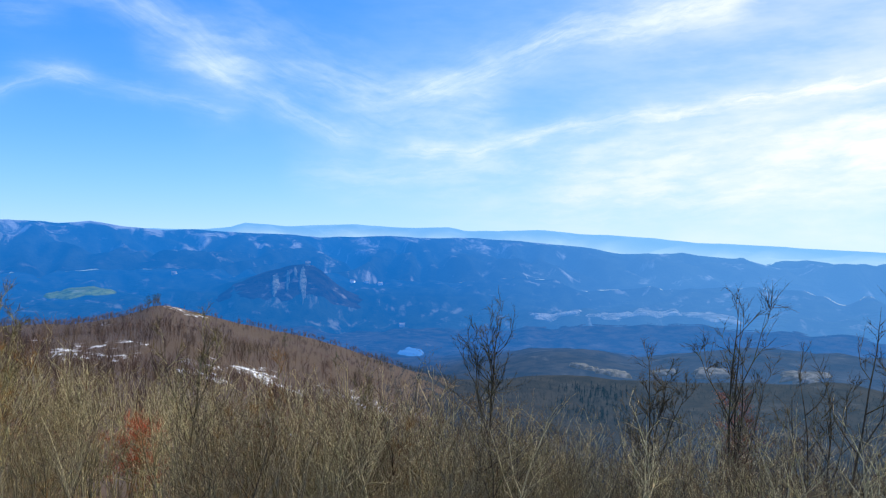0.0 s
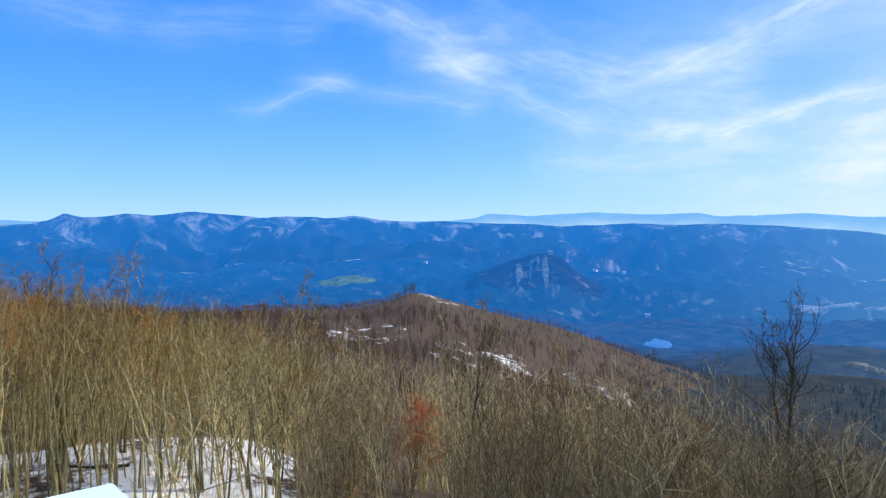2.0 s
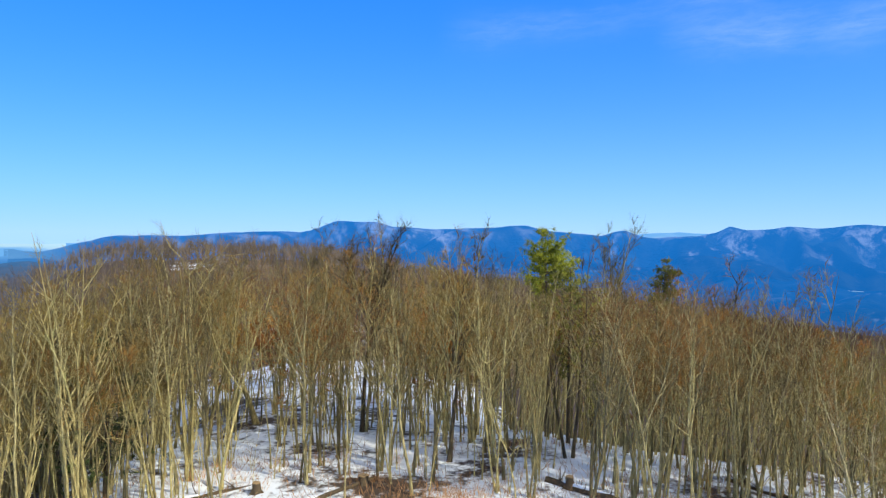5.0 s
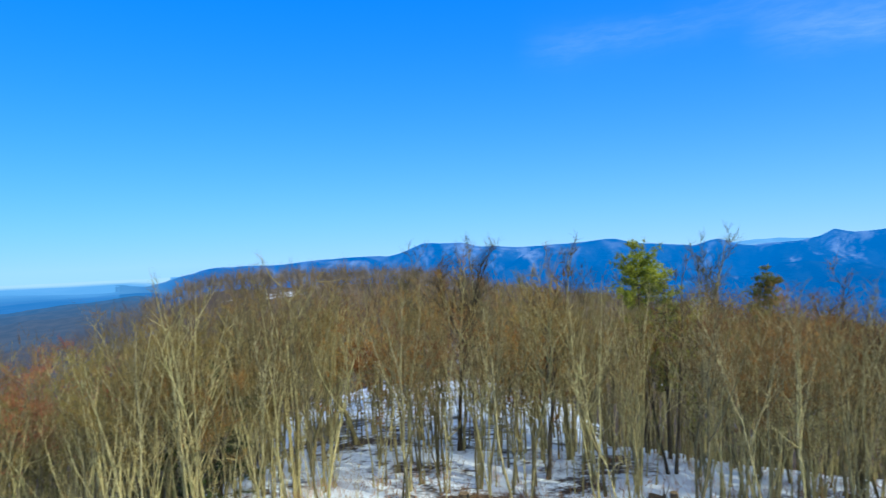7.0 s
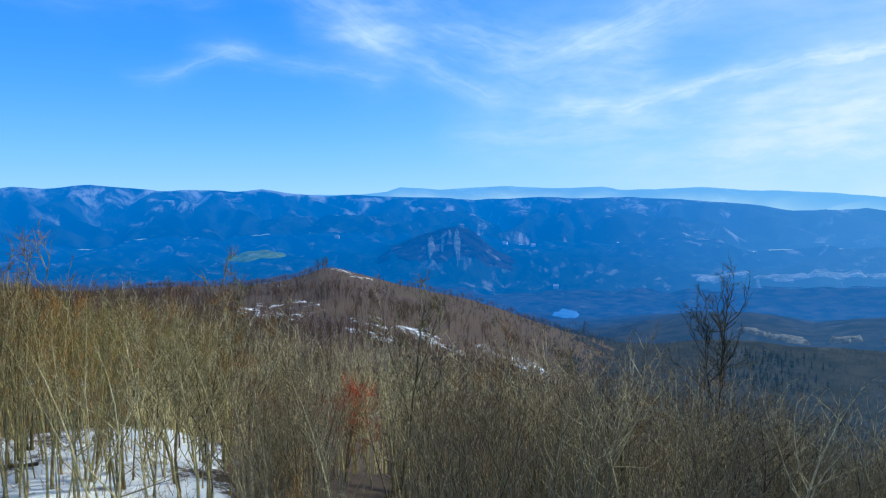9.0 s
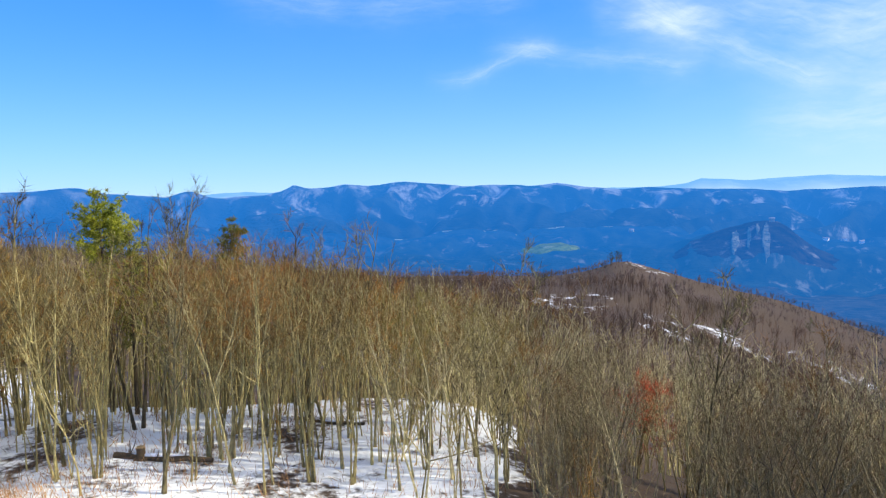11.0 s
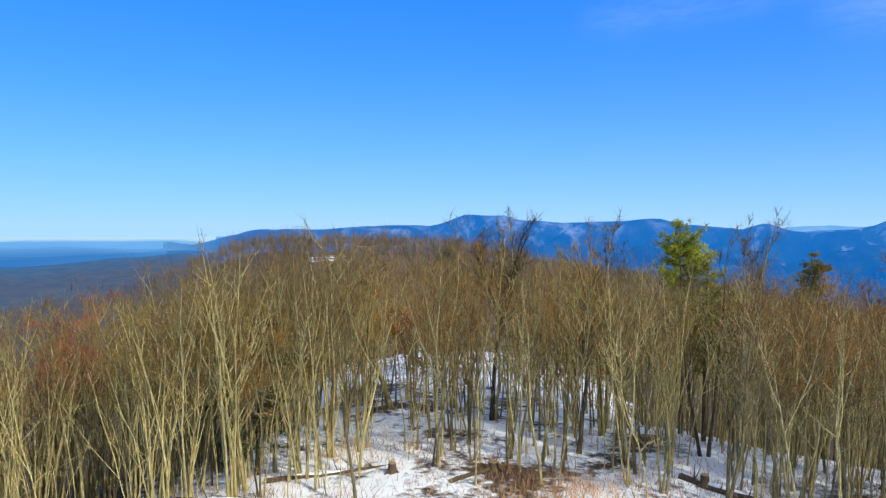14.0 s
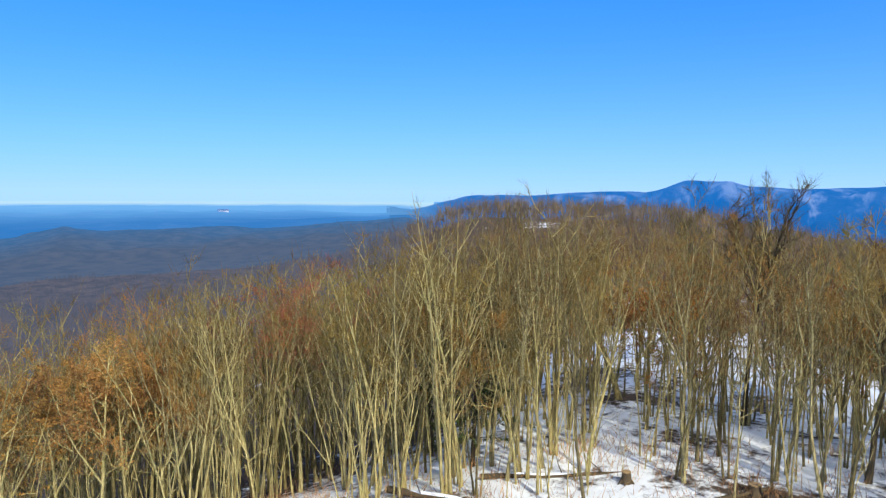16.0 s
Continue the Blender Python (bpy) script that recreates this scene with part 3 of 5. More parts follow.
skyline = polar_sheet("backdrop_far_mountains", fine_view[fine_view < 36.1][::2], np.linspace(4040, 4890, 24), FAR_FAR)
tagged(skyline, "far mountain range with painted pale blue haze", "mountains", kind="structure")
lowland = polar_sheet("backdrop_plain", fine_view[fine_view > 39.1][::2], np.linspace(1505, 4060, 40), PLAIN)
tagged(lowland, "plain below the mountains with painted blue haze", "plain", kind="structure")
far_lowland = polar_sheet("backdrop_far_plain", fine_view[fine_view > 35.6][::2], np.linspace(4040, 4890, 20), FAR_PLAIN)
tagged(far_lowland, "plain reaching the horizon with painted pale haze", "plain", kind="structure")


# ---------------------------------------------------------------- trees
def frame_of(d):
    d = d / np.linalg.norm(d)
    a = np.cross(d, (0.31, 0.95, 0.05) if abs(d[2]) > 0.7 else (0, 0, 1.0))
    a = a / np.linalg.norm(a)
    return a, np.cross(d, a)


def tube(pts, rad, sides):
    """A tapered tube along a bent line, closed to a point at its end."""
    pts = np.asarray(pts, float)
    n = len(pts)
    ang = np.arange(sides) * 2 * math.pi / sides
    v = []
    for i in range(n):
        d = pts[min(i + 1, n - 1)] - pts[max(i - 1, 0)]
        a, b = frame_of(d)
        v.append(pts[i] + rad[i] * (np.cos(ang)[:, None] * a + np.sin(ang)[:, None] * b))
    v = np.concatenate(v)
    t = []
    for i in range(n - 1):
        for s in range(sides):
            q, w = i * sides + s, i * sides + (s + 1) % sides
            t += [(q, w, w + sides), (q, w + sides, q + sides)]
    return v, np.array(t)


def cones(base, tip, rad, sides=3):
    """Many thin tapered twigs at once."""
    base, tip = np.asarray(base, float), np.asarray(tip, float)
    k = len(base)
    d = tip - base
    d /= np.linalg.norm(d, axis=1)[:, None] + 1e-9
    a = np.cross(d, np.where(np.abs(d[:, 2:3]) > 0.8, [[1.0, 0.2, 0]], [[0, 0, 1.0]]))
    a /= np.linalg.norm(a, axis=1)[:, None] + 1e-9
    b = np.cross(d, a)
    rad = np.broadcast_to(np.asarray(rad, float), (k,))[:, None]
    rings = [base + rad * (math.cos(q) * a + math.sin(q) * b) for q in np.arange(sides) * 2 * math.pi / sides]
    v = np.stack(rings + [tip], 1).reshape(-1, 3)
    o = np.arange(k)[:, None] * (sides + 1)
    t = np.concatenate([o + np.array([[s, (s + 1) % sides, sides]]) for s in range(sides)])
    return v, t


class Shape:
    def __init__(self):
        self.v, self.t, self.n = [], [], 0

    def join(self, vt):
        self.v.append(vt[0])
        self.t.append(vt[1] + self.n)
        self.n += len(vt[0])

    def arrays(self):
        return np.concatenate(self.v), np.concatenate(self.t)


def wander(rng, start, d, length, steps, crook, lift=0.0):
    pts, d = [np.asarray(start, float)], np.asarray(d, float) / np.linalg.norm(d)
    for _ in range(steps):
        d = d + rng.normal(0, crook, 3) + np.array((0, 0, lift))
        d /= np.linalg.norm(d)
        pts.append(pts[-1] + d * length / steps)
    return np.array(pts)


def along(pts, u):
    f = u * (len(pts) - 1)
    j = min(int(f), len(pts) - 2)
    return pts[j] + (pts[j + 1] - pts[j]) * (f - j), j


def grow(seed, H=12.0, r0=0.08, first=0.4, limbs=12, subs=5, twigs=7, reach=0.26, open_angle=42, crook=0.05, stems=1, sides=(6, 4, 3),
         twig_r=0.007, twig_len=0.55, steps=8, forks=2):
    """Forked trunk, upswept branches and twigs of one leafless tree, its foot at the origin."""
    rng = np.random.default_rng(seed)
    trunk, branch, fine = Shape(), Shape(), Shape()
    tb, tt = [], []
    axes = []
    for s in range(stems):
        a = rng.uniform(0, 2 * math.pi)
        lean = rng.uniform(0.03, 0.10) if stems > 1 else rng.uniform(0, 0.04)
        h = H * (1.0 if s == 0 else rng.uniform(0.72, 0.98))
        d = np.array((math.cos(a) * lean, math.sin(a) * lean, 1.0))
        foot = np.array((math.cos(a) * 0.16, math.sin(a) * 0.16, -0.4)) if stems > 1 else np.array((0, 0, -0.4))
        pts = wander(rng, foot, d, h + 0.3, steps, crook, 0.03)
        rad = r0 * (0.8 if stems > 1 else 1.0) * ((1 - np.linspace(0, 1, steps + 1)) ** 0.8 * 0.93 + 0.07)
        rad[0] *= 1.4
        trunk.join(tube(pts, rad, sides[0]))
        axes.append((pts, rad, h, first, max(3, int(0.62 * limbs / stems ** 0.6))))
        for q in range(forks if stems == 1 else forks - 1):
            # the stem forks into leaders that rise beside it
            u0 = rng.uniform(max(0.32, first - 0.08), 0.64)
            p, j = along(pts, u0)
            a = rng.uniform(0, 2 * math.pi)
            d = np.array((math.cos(a) * 0.5, math.sin(a) * 0.5, 1.0))
            L = h * (1 - u0) * rng.uniform(0.75, 1.0)
            lp = wander(rng, p, d, L, 5, crook * 1.6, 0.13)
            lr = rad[j] * 0.72 * ((1 - np.linspace(0, 1, 6)) ** 0.8 * 0.92 + 0.08)
            trunk.join(tube(lp, lr, max(4, sides[0] - 1)))
            axes.append((lp, lr, L * 1.5, 0.22, max(3, int(0.42 * limbs / stems ** 0.6))))
    for pts, rad, h, low, k in axes:
        for i in range(k):
            u = low + (0.98 - low) * (i + rng.uniform(0, 0.9)) / k
            p, j = along(pts, u)
            a = rng.uniform(0, 2 * math.pi)
            ang = radians(open_angle + rng.uniform(-14, 18)) * (1.15 - 0.45 * u)
            d = np.array((math.cos(a) * math.sin(ang), math.sin(a) * math.sin(ang), math.cos(ang)))
            L = h * reach * rng.uniform(0.55, 1.15) * (1.25 - 0.75 * u)
            lp = wander(rng, p, d, L, 3, 0.22, 0.13)
            lr = min(rad[j] * 0.6, 0.040) + 0.009
            branch.join(tube(lp, np.array((1, 0.72, 0.42, 0.14)) * lr, sides[1]))
            for q in range(subs):
                sp, jj = along(lp, rng.uniform(0.2, 1.0))
                sd = (lp[jj + 1] - lp[jj]) / np.linalg.norm(lp[jj + 1] - lp[jj]) + rng.normal(0, 0.55, 3) + np.array((0, 0, 0.2))
                sl = L * rng.uniform(0.28, 0.6)
                spts = wander(rng, sp, sd, sl, 2, 0.2, 0.08)
                if sides[2]:
                    branch.join(tube(spts, np.array((0.45, 0.3, 0.1)) * lr + 0.002, sides[2]))
                else:
                    branch.join(cones(spts[:2], spts[1:], np.array((0.42, 0.3)) * lr))
                for _ in range(twigs):
                    b, jj = along(spts, rng.uniform(0.1, 1.0))
                    e = (spts[jj + 1] - spts[jj]) / np.linalg.norm(spts[jj + 1] - spts[jj]) + rng.normal(0, 0.6, 3) + np.array((0, 0, 0.25))
                    tb.append(b)
                    tt.append(b + e / np.linalg.norm(e) * twig_len * rng.uniform(0.4, 1.3))
    fine.join(cones(tb, tt, twig_r * rng.uniform(0.7, 1.3, len(tb))))
    parts = [trunk.arrays(), branch.arrays(), fine.arrays()]
    tall = max(p[0][:, 2].max() for p in parts)
    for p in parts:
        p[0][:, 2] *= H / tall
    return parts


def tree_thing(name, seed, bark_mat, twig_mat, label, **how):
    t, b, f = grow(seed, **how)
    root = new(name)
    root.empty_display_size = 0.3
    mesh_part("trunk", mesh_from("trunk", *t, [bark_mat], smooth=True), root)
    tagged(mesh_part("branching", mesh_from("branching", *b, [bark_mat], smooth=True), root), kind="stuff")
    tagged(mesh_part("crown", mesh_from("crown", *f, [twig_mat]), root), kind="stuff")
    return tagged(root, label, "tree", group="bare trees on the knoll")


def spot(az, r, sink=0.0, turn=0.0, size=1.0):
    p = on_land(az, r)
    return Matrix.Translation((p.x, p.y, p.z - sink)) @ Matrix.Rotation(turn, 4, "Z") @ Matrix.Diagonal((size, size, size, 1))


def settle(ob, az, r, turn=0.0, size=1.0, tilt=0.0):
    p = on_land(az, r)
    ob.location = (p.x, p.y, p.z)
    ob.rotation_euler = (radians(tilt), 0, turn)
    ob.scale = (size, size, size)
    return ob


# canopy line of the near wood, seen from the knoll
CANOPY = [(-110, -10), (-95, -10.8), (-84, -12.0), (-79, -13.4), (-75, -14.6), (-70, -13.0), (-61, -10.8), (-44, -10), (-36, -9.4), (-29, -7.7), (-22, -6.0), (-17, -4.8), (-13, -3.0), (-3, -2.3), (9, -1.9),
          (14, -1.8), (20, -1.2), (30, -1.3), (34, -1.6), (39, -2.4), (45, -4.1), (52, -5.1), (63, -6.2), (67, -7), (90, -8)]


def canopy_top(az, r):
    a, e = zip(*CANOPY)
    return EYE_Z + r * np.tan(np.radians(np.interp(az, a, e)))


# ---- the single trees that stand out; each: heading, distance, top height, kind
tall_tree = tree_thing("bare_tree", 101, BARK_DARK, TWIG_DARK, "tall bare tree with a wide dark twiggy crown", H=12.3, r0=0.13, first=0.42, limbs=24, subs=7, twigs=9, twig_r=0.007, twig_len=0.6, reach=0.27, crook=0.06, open_angle=38)
settle(tall_tree, 13.4, 42.5, 0.4)
crooked = tree_thing("bare_tree", 117, BARK, TWIG, "old crooked tree with pale bare forked limbs", H=11.6, r0=0.17, first=0.36, limbs=13, subs=4, twigs=4, reach=0.36, crook=0.13, open_angle=46)
settle(crooked, 21.0, 44.5, 1.1)
MARKS = [(4.8, 42, 12.3, 131, BARK_GREY, TWIG_GREY, "bare tree with an upswept grey crown"),
         (-30.2, 43.5, 11.6, 133, BARK_GREY, TWIG_GREY, "slim bare tree rising over its neighbours"),
         (-66.9, 38.5, 15.2, 139, BARK_DARK, TWIG_DARK, "slim dark bare tree rising over its neighbours"),
         (-42.3, 34.2, 11.4, 149, BARK_GREY, TWIG_GREY, "bare tree with a dark slender stem"),
         (-55.5, 47, 12.6, 151, BARK_GREY, TWIG_GREY, "bare tree with a forked grey crown"),
         (-85.6, 38, 16.6, 163, BARK_DARK, TWIG_DARK, "tall dark bare tree on the shaded slope"),
         (-90.5, 41, 17.5, 167, BARK_DARK, TWIG_DARK, "tall dark bare tree on the shaded slope"),
         (-79.3, 35, 12.0, 173, BARK_DARK, TWIG_DARK, "dark bare tree with ascending branches"),
         (7.2, 40, 11.4, 179, BARK, TWIG, "pale bare tree with a broad fan of branches"),
         (13.1, 42.6, 11.3, 181, BARK, TWIG, "pale straight trunk of a bare tree"),
         (1.6, 58, 14.0, 191, BARK_GREY, TWIG_GREY, "bare tree reaching over the ridge line"),
         (32.0, 34.0, 9.6, 193, BARK, TWIG, "pale many-stemmed bare tree beside a hemlock"),
         (32.2, 50, 11.6, 211, BARK_GREY, TWIG_DARK, "bare tree with a fine grey crown above the ridge"),
         (29.9, 49, 11.4, 213, BARK_GREY, TWIG_DARK, "bare tree with a fine grey crown above the ridge"),
         (28.2, 52, 12.2, 217, BARK_GREY, TWIG_DARK, "bare tree with a fine grey crown above the ridge"),
         (26.4, 48, 11.6, 219, BARK_GREY, TWIG_DARK, "bare tree with a fine grey crown above the ridge"),
         (38.4, 56, 14.6, 223, BARK_GREY, TWIG_DARK, "bare tree with a fine grey crown above the ridge"),
         (15.4, 52, 12.4, 227, BARK_GREY, TWIG_DARK, "bare tree with a fine grey crown above the ridge"),
         (11.0, 50, 13.0, 229, BARK_GREY, TWIG_DARK, "bare tree with a fine grey crown above the ridge"),
         (-4.1, 50, 15.0, 233, BARK_GREY, TWIG_DARK, "bare tree with a fine grey crown above the ridge")]
for az, r, h, seed, bm_, tm_, words in MARKS:
    dark = "fine" in words or "shaded" in words or "dark bare" in words
    t_ = tree_thing("bare_tree", seed, bm_, tm_, words, H=h, r0=0.045 + 0.0042 * h, first=0.34, limbs=24 if dark else 17, subs=6, twigs=6, twig_r=0.0095, twig_len=0.55,
                    reach=0.26 if dark else 0.22, open_angle=36, crook=0.06, stems=4 if "many" in words else 3 if "shaded" in words else 1)
    settle(t_, az, r, seed * 0.7)

HEROES = [(27.1, 33.5, 9.6, 301, BARK, 4, 0.10, "clump of pale curving stems at the edge of the snow"),
          (17.6, 34.5, 9.4, 302, BARK, 2, 0.09, "pair of pale slim stems standing in the snow"),
          (6.8, 37.0, 9.8, 303, BARK_DARK, 1, 0.17, "dark leaning trunk of a bare tree"),
          (-2.0, 37.5, 10.6, 304, BARK_DARK, 2, 0.15, "dark thick trunks of a bare tree"),
          (-7.6, 32.5, 9.4, 305, BARK, 3, 0.10, "clump of mossy pale stems in the snow"),
          (-20.6, 33.5, 9.2, 306, BARK, 5, 0.085, "clump of many pale slim stems"),
          (37.0, 31.5, 8.8, 307, BARK, 5, 0.095, "clump of pale curving stems at the edge of the snow"),
          (5.3, 40.0, 11.0, 308, BARK, 2, 0.12, "pale forked tree with a broad fan of branches"),
          (24.4, 40.0, 10.2, 309, BARK, 1, 0.15, "pale straight trunk of a bare tree"),
          (-13.8, 36.5, 10.4, 310, BARK_DARK, 1, 0.13, "dark straight trunk of a bare tree"),
          (-17.5, 38.0, 10.4, 311, BARK_GREY, 2, 0.12, "grey forked trunk of a bare tree"),
          (-10.6, 35.0, 9.8, 312, BARK_GREY, 1, 0.12, "grey straight trunk of a bare tree"),
          (48.0, 30.5, 8.6, 313, BARK, 3, 0.09, "clump of pale stems over brown brush"),
          (30.2, 31.5, 8.6, 315, BARK, 2, 0.08, "pale twisting stems over brown brush"),
          (-48.5, 31.0, 9.4, 316, BARK_PALE, 3, 0.10, "pale spreading tree on the wooded slope"),
          (-31.0, 30.0, 9.4, 317, BARK_PALE, 4, 0.085, "clump of pale stems on the wooded slope"),
          (-61.5, 29.0, 8.0, 318, BARK_PALE, 3, 0.09, "pale spreading tree on the wooded slope")]
for az, r, h, seed, bm_, stems, r0_, words in HEROES:
    t_ = tree_thing("bare_tree", seed, bm_, TWIG, words, H=h, r0=r0_ * 0.72, first=0.42, limbs=15, subs=5, twigs=7, reach=0.27, stems=stems, crook=0.07, open_angle=36, sides=(7, 5, 3))
    settle(t_, az, r, seed * 0.9, 1.0, 7.0 if "leaning" in words else 0.0)

taken = [(az, r) for az, r, *_ in MARKS + HEROES] + [(13.2, 46), (21, 44.5), (-0.3, 42), (-8, 66), (-38.6, 40.5)]

# ---- ordinary trees of the knoll: a dozen shapes, copied
KINDS = []
for k in range(12):
    stems = (1, 1, 3, 1, 2, 1, 4, 1, 1, 2, 1, 1)[k]
    pale = k in (0, 2, 4, 6, 9, 11)
    rust = k in (5, 8)
    KINDS.append(tree_thing("bare_tree", 200 + k, BARK if pale else BARK_GREY, TWIG_RUST if rust else TWIG if k % 3 else TWIG_GREY,
                            "slim bare hardwood with rusty twigs" if rust else "clump of pale bare stems from one root" if stems > 2 else
                            "slim bare hardwood with pale tan bark" if pale else "slim bare hardwood with grey bark",
                            H=12.0, r0=0.058 + 0.013 * (k % 4), first=(0.40, 0.52, 0.36, 0.46)[k % 4], limbs=15 + k % 4, subs=4, twigs=5, twig_r=0.006, twig_len=0.6, sides=(6, 4, 0), reach=0.20 + 0.03 * (k % 3), open_angle=36, stems=stems, crook=0.05 + 0.015 * (k % 3)))

SLOPE_KINDS = []
for k in range(8):
    SLOPE_KINDS.append(tree_thing("bare_tree", 240 + k, (BARK_PALE, BARK_GREY, BARK_PALE, BARK_DARK)[k % 4], TWIG_DARK if k % 4 == 3 else TWIG_SLOPE,
                                  "dark bare tree with an open russet crown" if k % 4 == 3 else "bare tree with pale spreading limbs and russet twigs",
                                  H=12.0, r0=0.07 + 0.012 * (k % 3), first=(0.26, 0.36, 0.3)[k % 3], limbs=14, subs=4, twigs=3, twig_r=0.0065, twig_len=0.6, sides=(6, 4, 0),
                                  reach=0.30 + 0.04 * (k % 2), open_angle=50, stems=(1, 2, 1, 1, 2, 1, 1, 2)[k], crook=0.08, forks=3))
rng = np.random.default_rng(42)


def open_ground(a, r):
    """How much of the wood stands here: the snowy saddle to the north is thin, its flanks are thick."""
    thin = max(0.0, 1 - abs(a - 14.5) / 13.0) * (1.0 if r < 62 else 0.0)
    if a > 53 and r < 37:
        return 0.45
    return 1 - 0.48 * min(1.0, thin * 1.5)


HIDE = [(-1.6, 40.5, 1.5), (13.4, 42.5, 0.8), (21.0, 44.5, 1.6), (13.1, 42.6, 0.8), (5.3, 40, 0.9), (6.8, 37, 0.8), (-2.0, 37.5, 0.8), (24.4, 40, 0.8), (-39.0, 40.0, 2.4), (42.0, 37.0, 2.8), (54.5, 35.5, 4.0)]
az_c, r_c = rng.uniform(-103, 78, 7000), np.sqrt(rng.uniform(23.0 ** 2, 112.0 ** 2, 7000))
kept, cell = [], {}
for a, r in zip(az_c, r_c):
    if r < 31 and -21 < a < 52 and not (r > 26.5 and rng.random() < (0.06 if a > 28 else 0.20 if a > 2 else 0.45)):
        continue
    if (-62 < a < -38 and r < 31 and rng.random() < 0.4) or (33 < a < 56 and r < 37 and rng.random() < 0.5):
        continue
    if r < 37.5 and -2 < a < 31 and rng.random() < 0.6:
        continue
    if rng.random() > open_ground(a, r) or any(abs(a - ha) < hw and r < hr for ha, hr, hw in HIDE):
        continue
    gap = 1.15 if r < 50 else 1.5 if r < 75 else 2.2
    x, y = -math.sin(radians(a)) * r, math.cos(radians(a)) * r
    key = (int(x // 2.5), int(y // 2.5))
    near = [q for i in (-1, 0, 1) for j in (-1, 0, 1) for q in cell.get((key[0] + i, key[1] + j), [])]
    if any((q[0] - x) ** 2 + (q[1] - y) ** 2 < gap * gap for q in near):
        continue
    if any(abs(a - ta) < 0.9 and abs(r - tr) < 1.0 for ta, tr in taken):
        continue
    cell.setdefault(key, []).append((x, y))
    kept.append((r, a))
for _ in range(3200):
    # the open, snowy crown of the knoll carries many slim poles
    a, r = rng.uniform(-29, 54), math.sqrt(rng.uniform(29.5 ** 2, 46.0 ** 2))
    if (r < 33 and a > 28) or (r < 34 and rng.random() < (0.30 if a < -13 else 0.62 if a < -6 else 0.85)) or (r < 37.5 and -2 < a < 31 and rng.random() < 0.38):
        continue
    if rng.random() > open_ground(a, r) or any(abs(a - ha) < hw and r < hr for ha, hr, hw in HIDE):
        continue
    x, y = -math.sin(radians(a)) * r, math.cos(radians(a)) * r
    key = (int(x // 2.5), int(y // 2.5))
    near = [q for i in (-1, 0, 1) for j in (-1, 0, 1) for q in cell.get((key[0] + i, key[1] + j), [])]
    if any((q[0] - x) ** 2 + (q[1] - y) ** 2 < 0.8 for q in near):
        continue
    cell.setdefault(key, []).append((x, y))
    kept.append((r, a))
kept.sort()
rest = kept[1050:]
kept = kept[:1050] + rest[::max(1, round(len(rest) / 500))]
tops = canopy_top(np.array([a for _, a in kept]), np.array([r for r, _ in kept]))
feet = land(np.array([a for _, a in kept]), np.array([r for r, _ in kept]))
NEAR = 290
used = set()
mid_places, slope_places = [], []
for i, (r, a) in enumerate(kept):
    room = tops[i] - feet[i]
    h = min(rng.normal(11.8, 1.3), room + abs(rng.normal(0, 0.35)) - rng.uniform(0, 1.6))
    if rng.random() < 0.06:
        h = min(h + rng.uniform(0.4, 1.4), room + 1.0)
    if h < 4.5:
        continue
    slope = a < -24 + rng.normal(0, 3)
    kinds = SLOPE_KINDS if slope else KINDS
    turn, k = rng.uniform(0, 6.283), int(rng.integers(0, len(kinds)))
    # more dark-barked kinds here put the backlit look into the bark colour
    if slope and a < -66 and rng.random() < 0.3:
        k = 3 + 4 * (k % 2)
    if i < NEAR:
        if (slope, k) not in used:
            settle(kinds[k], a, r, turn, h / 12.0)
            used.add((slope, k))
        else:
            c = copy_thing(kinds[k], spot(a, r, 0.0, turn, 1.0))
            c.scale = (h / 12.0,) * 3
    else:
        (slope_places if slope else mid_places).append((a, r, feet[i], h, turn))


def scatter(name, templates, places, mats, label, category):
    """Many small trees joined into one wood."""
    V, T, M, n = [], [], [], 0
    pick = np.random.default_rng(5).integers(0, len(templates), len(places))
    P = np.array(places)
    for k, (tv, tt, tm) in enumerate(templates):
        sel = P[pick == k]
        if not len(sel):
            continue
        a, r, z, h, w = sel.T
        x, y = -np.sin(np.radians(a)) * r, np.cos(np.radians(a)) * r
        c, s = np.cos(w)[:, None], np.sin(w)[:, None]
        sc = (h / 12.0)[:, None]
        vx = (tv[None, :, 0] * c - tv[None, :, 1] * s) * sc + x[:, None]
        vy = (tv[None, :, 0] * s + tv[None, :, 1] * c) * sc + y[:, None]
        vz = tv[None, :, 2] * sc + z[:, None]
        V.append(np.stack([vx, vy, vz], -1).reshape(-1, 3))
        T.append((tt[None] + (np.arange(len(sel)) * len(tv))[:, None, None]).reshape(-1, 3) + n)
        M.append(np.tile(tm, len(sel)))
        n += len(sel) * len(tv)
    ob = new(name, mesh_from(name, np.concatenate(V), np.concatenate(T), mats, np.concatenate(M)))
    return tagged(ob, label, category, kind="stuff")


def template(seed, **how):
    t, b, f = grow(seed, **how)
    v = np.concatenate([t[0], b[0], f[0]])
    tri = np.concatenate([t[1], b[1] + len(t[0]), f[1] + len(t[0]) + len(b[0])])
    return v, tri, np.concatenate([np.zeros(len(t[1]), int), np.zeros(len(b[1]), int), np.ones(len(f[1]), int)])


mid_shapes = [template(400 + k, H=12.0, r0=0.072, first=0.36 + 0.05 * (k % 3), limbs=11, subs=3, twigs=3, reach=0.26, sides=(4, 3, 0), steps=5, crook=0.06, twig_r=0.011, twig_len=0.8, stems=(1, 1, 2)[k % 3], forks=1) for k in range(8)]
scatter("wood", mid_shapes, mid_places, [BARK, TWIG], "dense leafless olive-brown wood along the ridge", "trees")
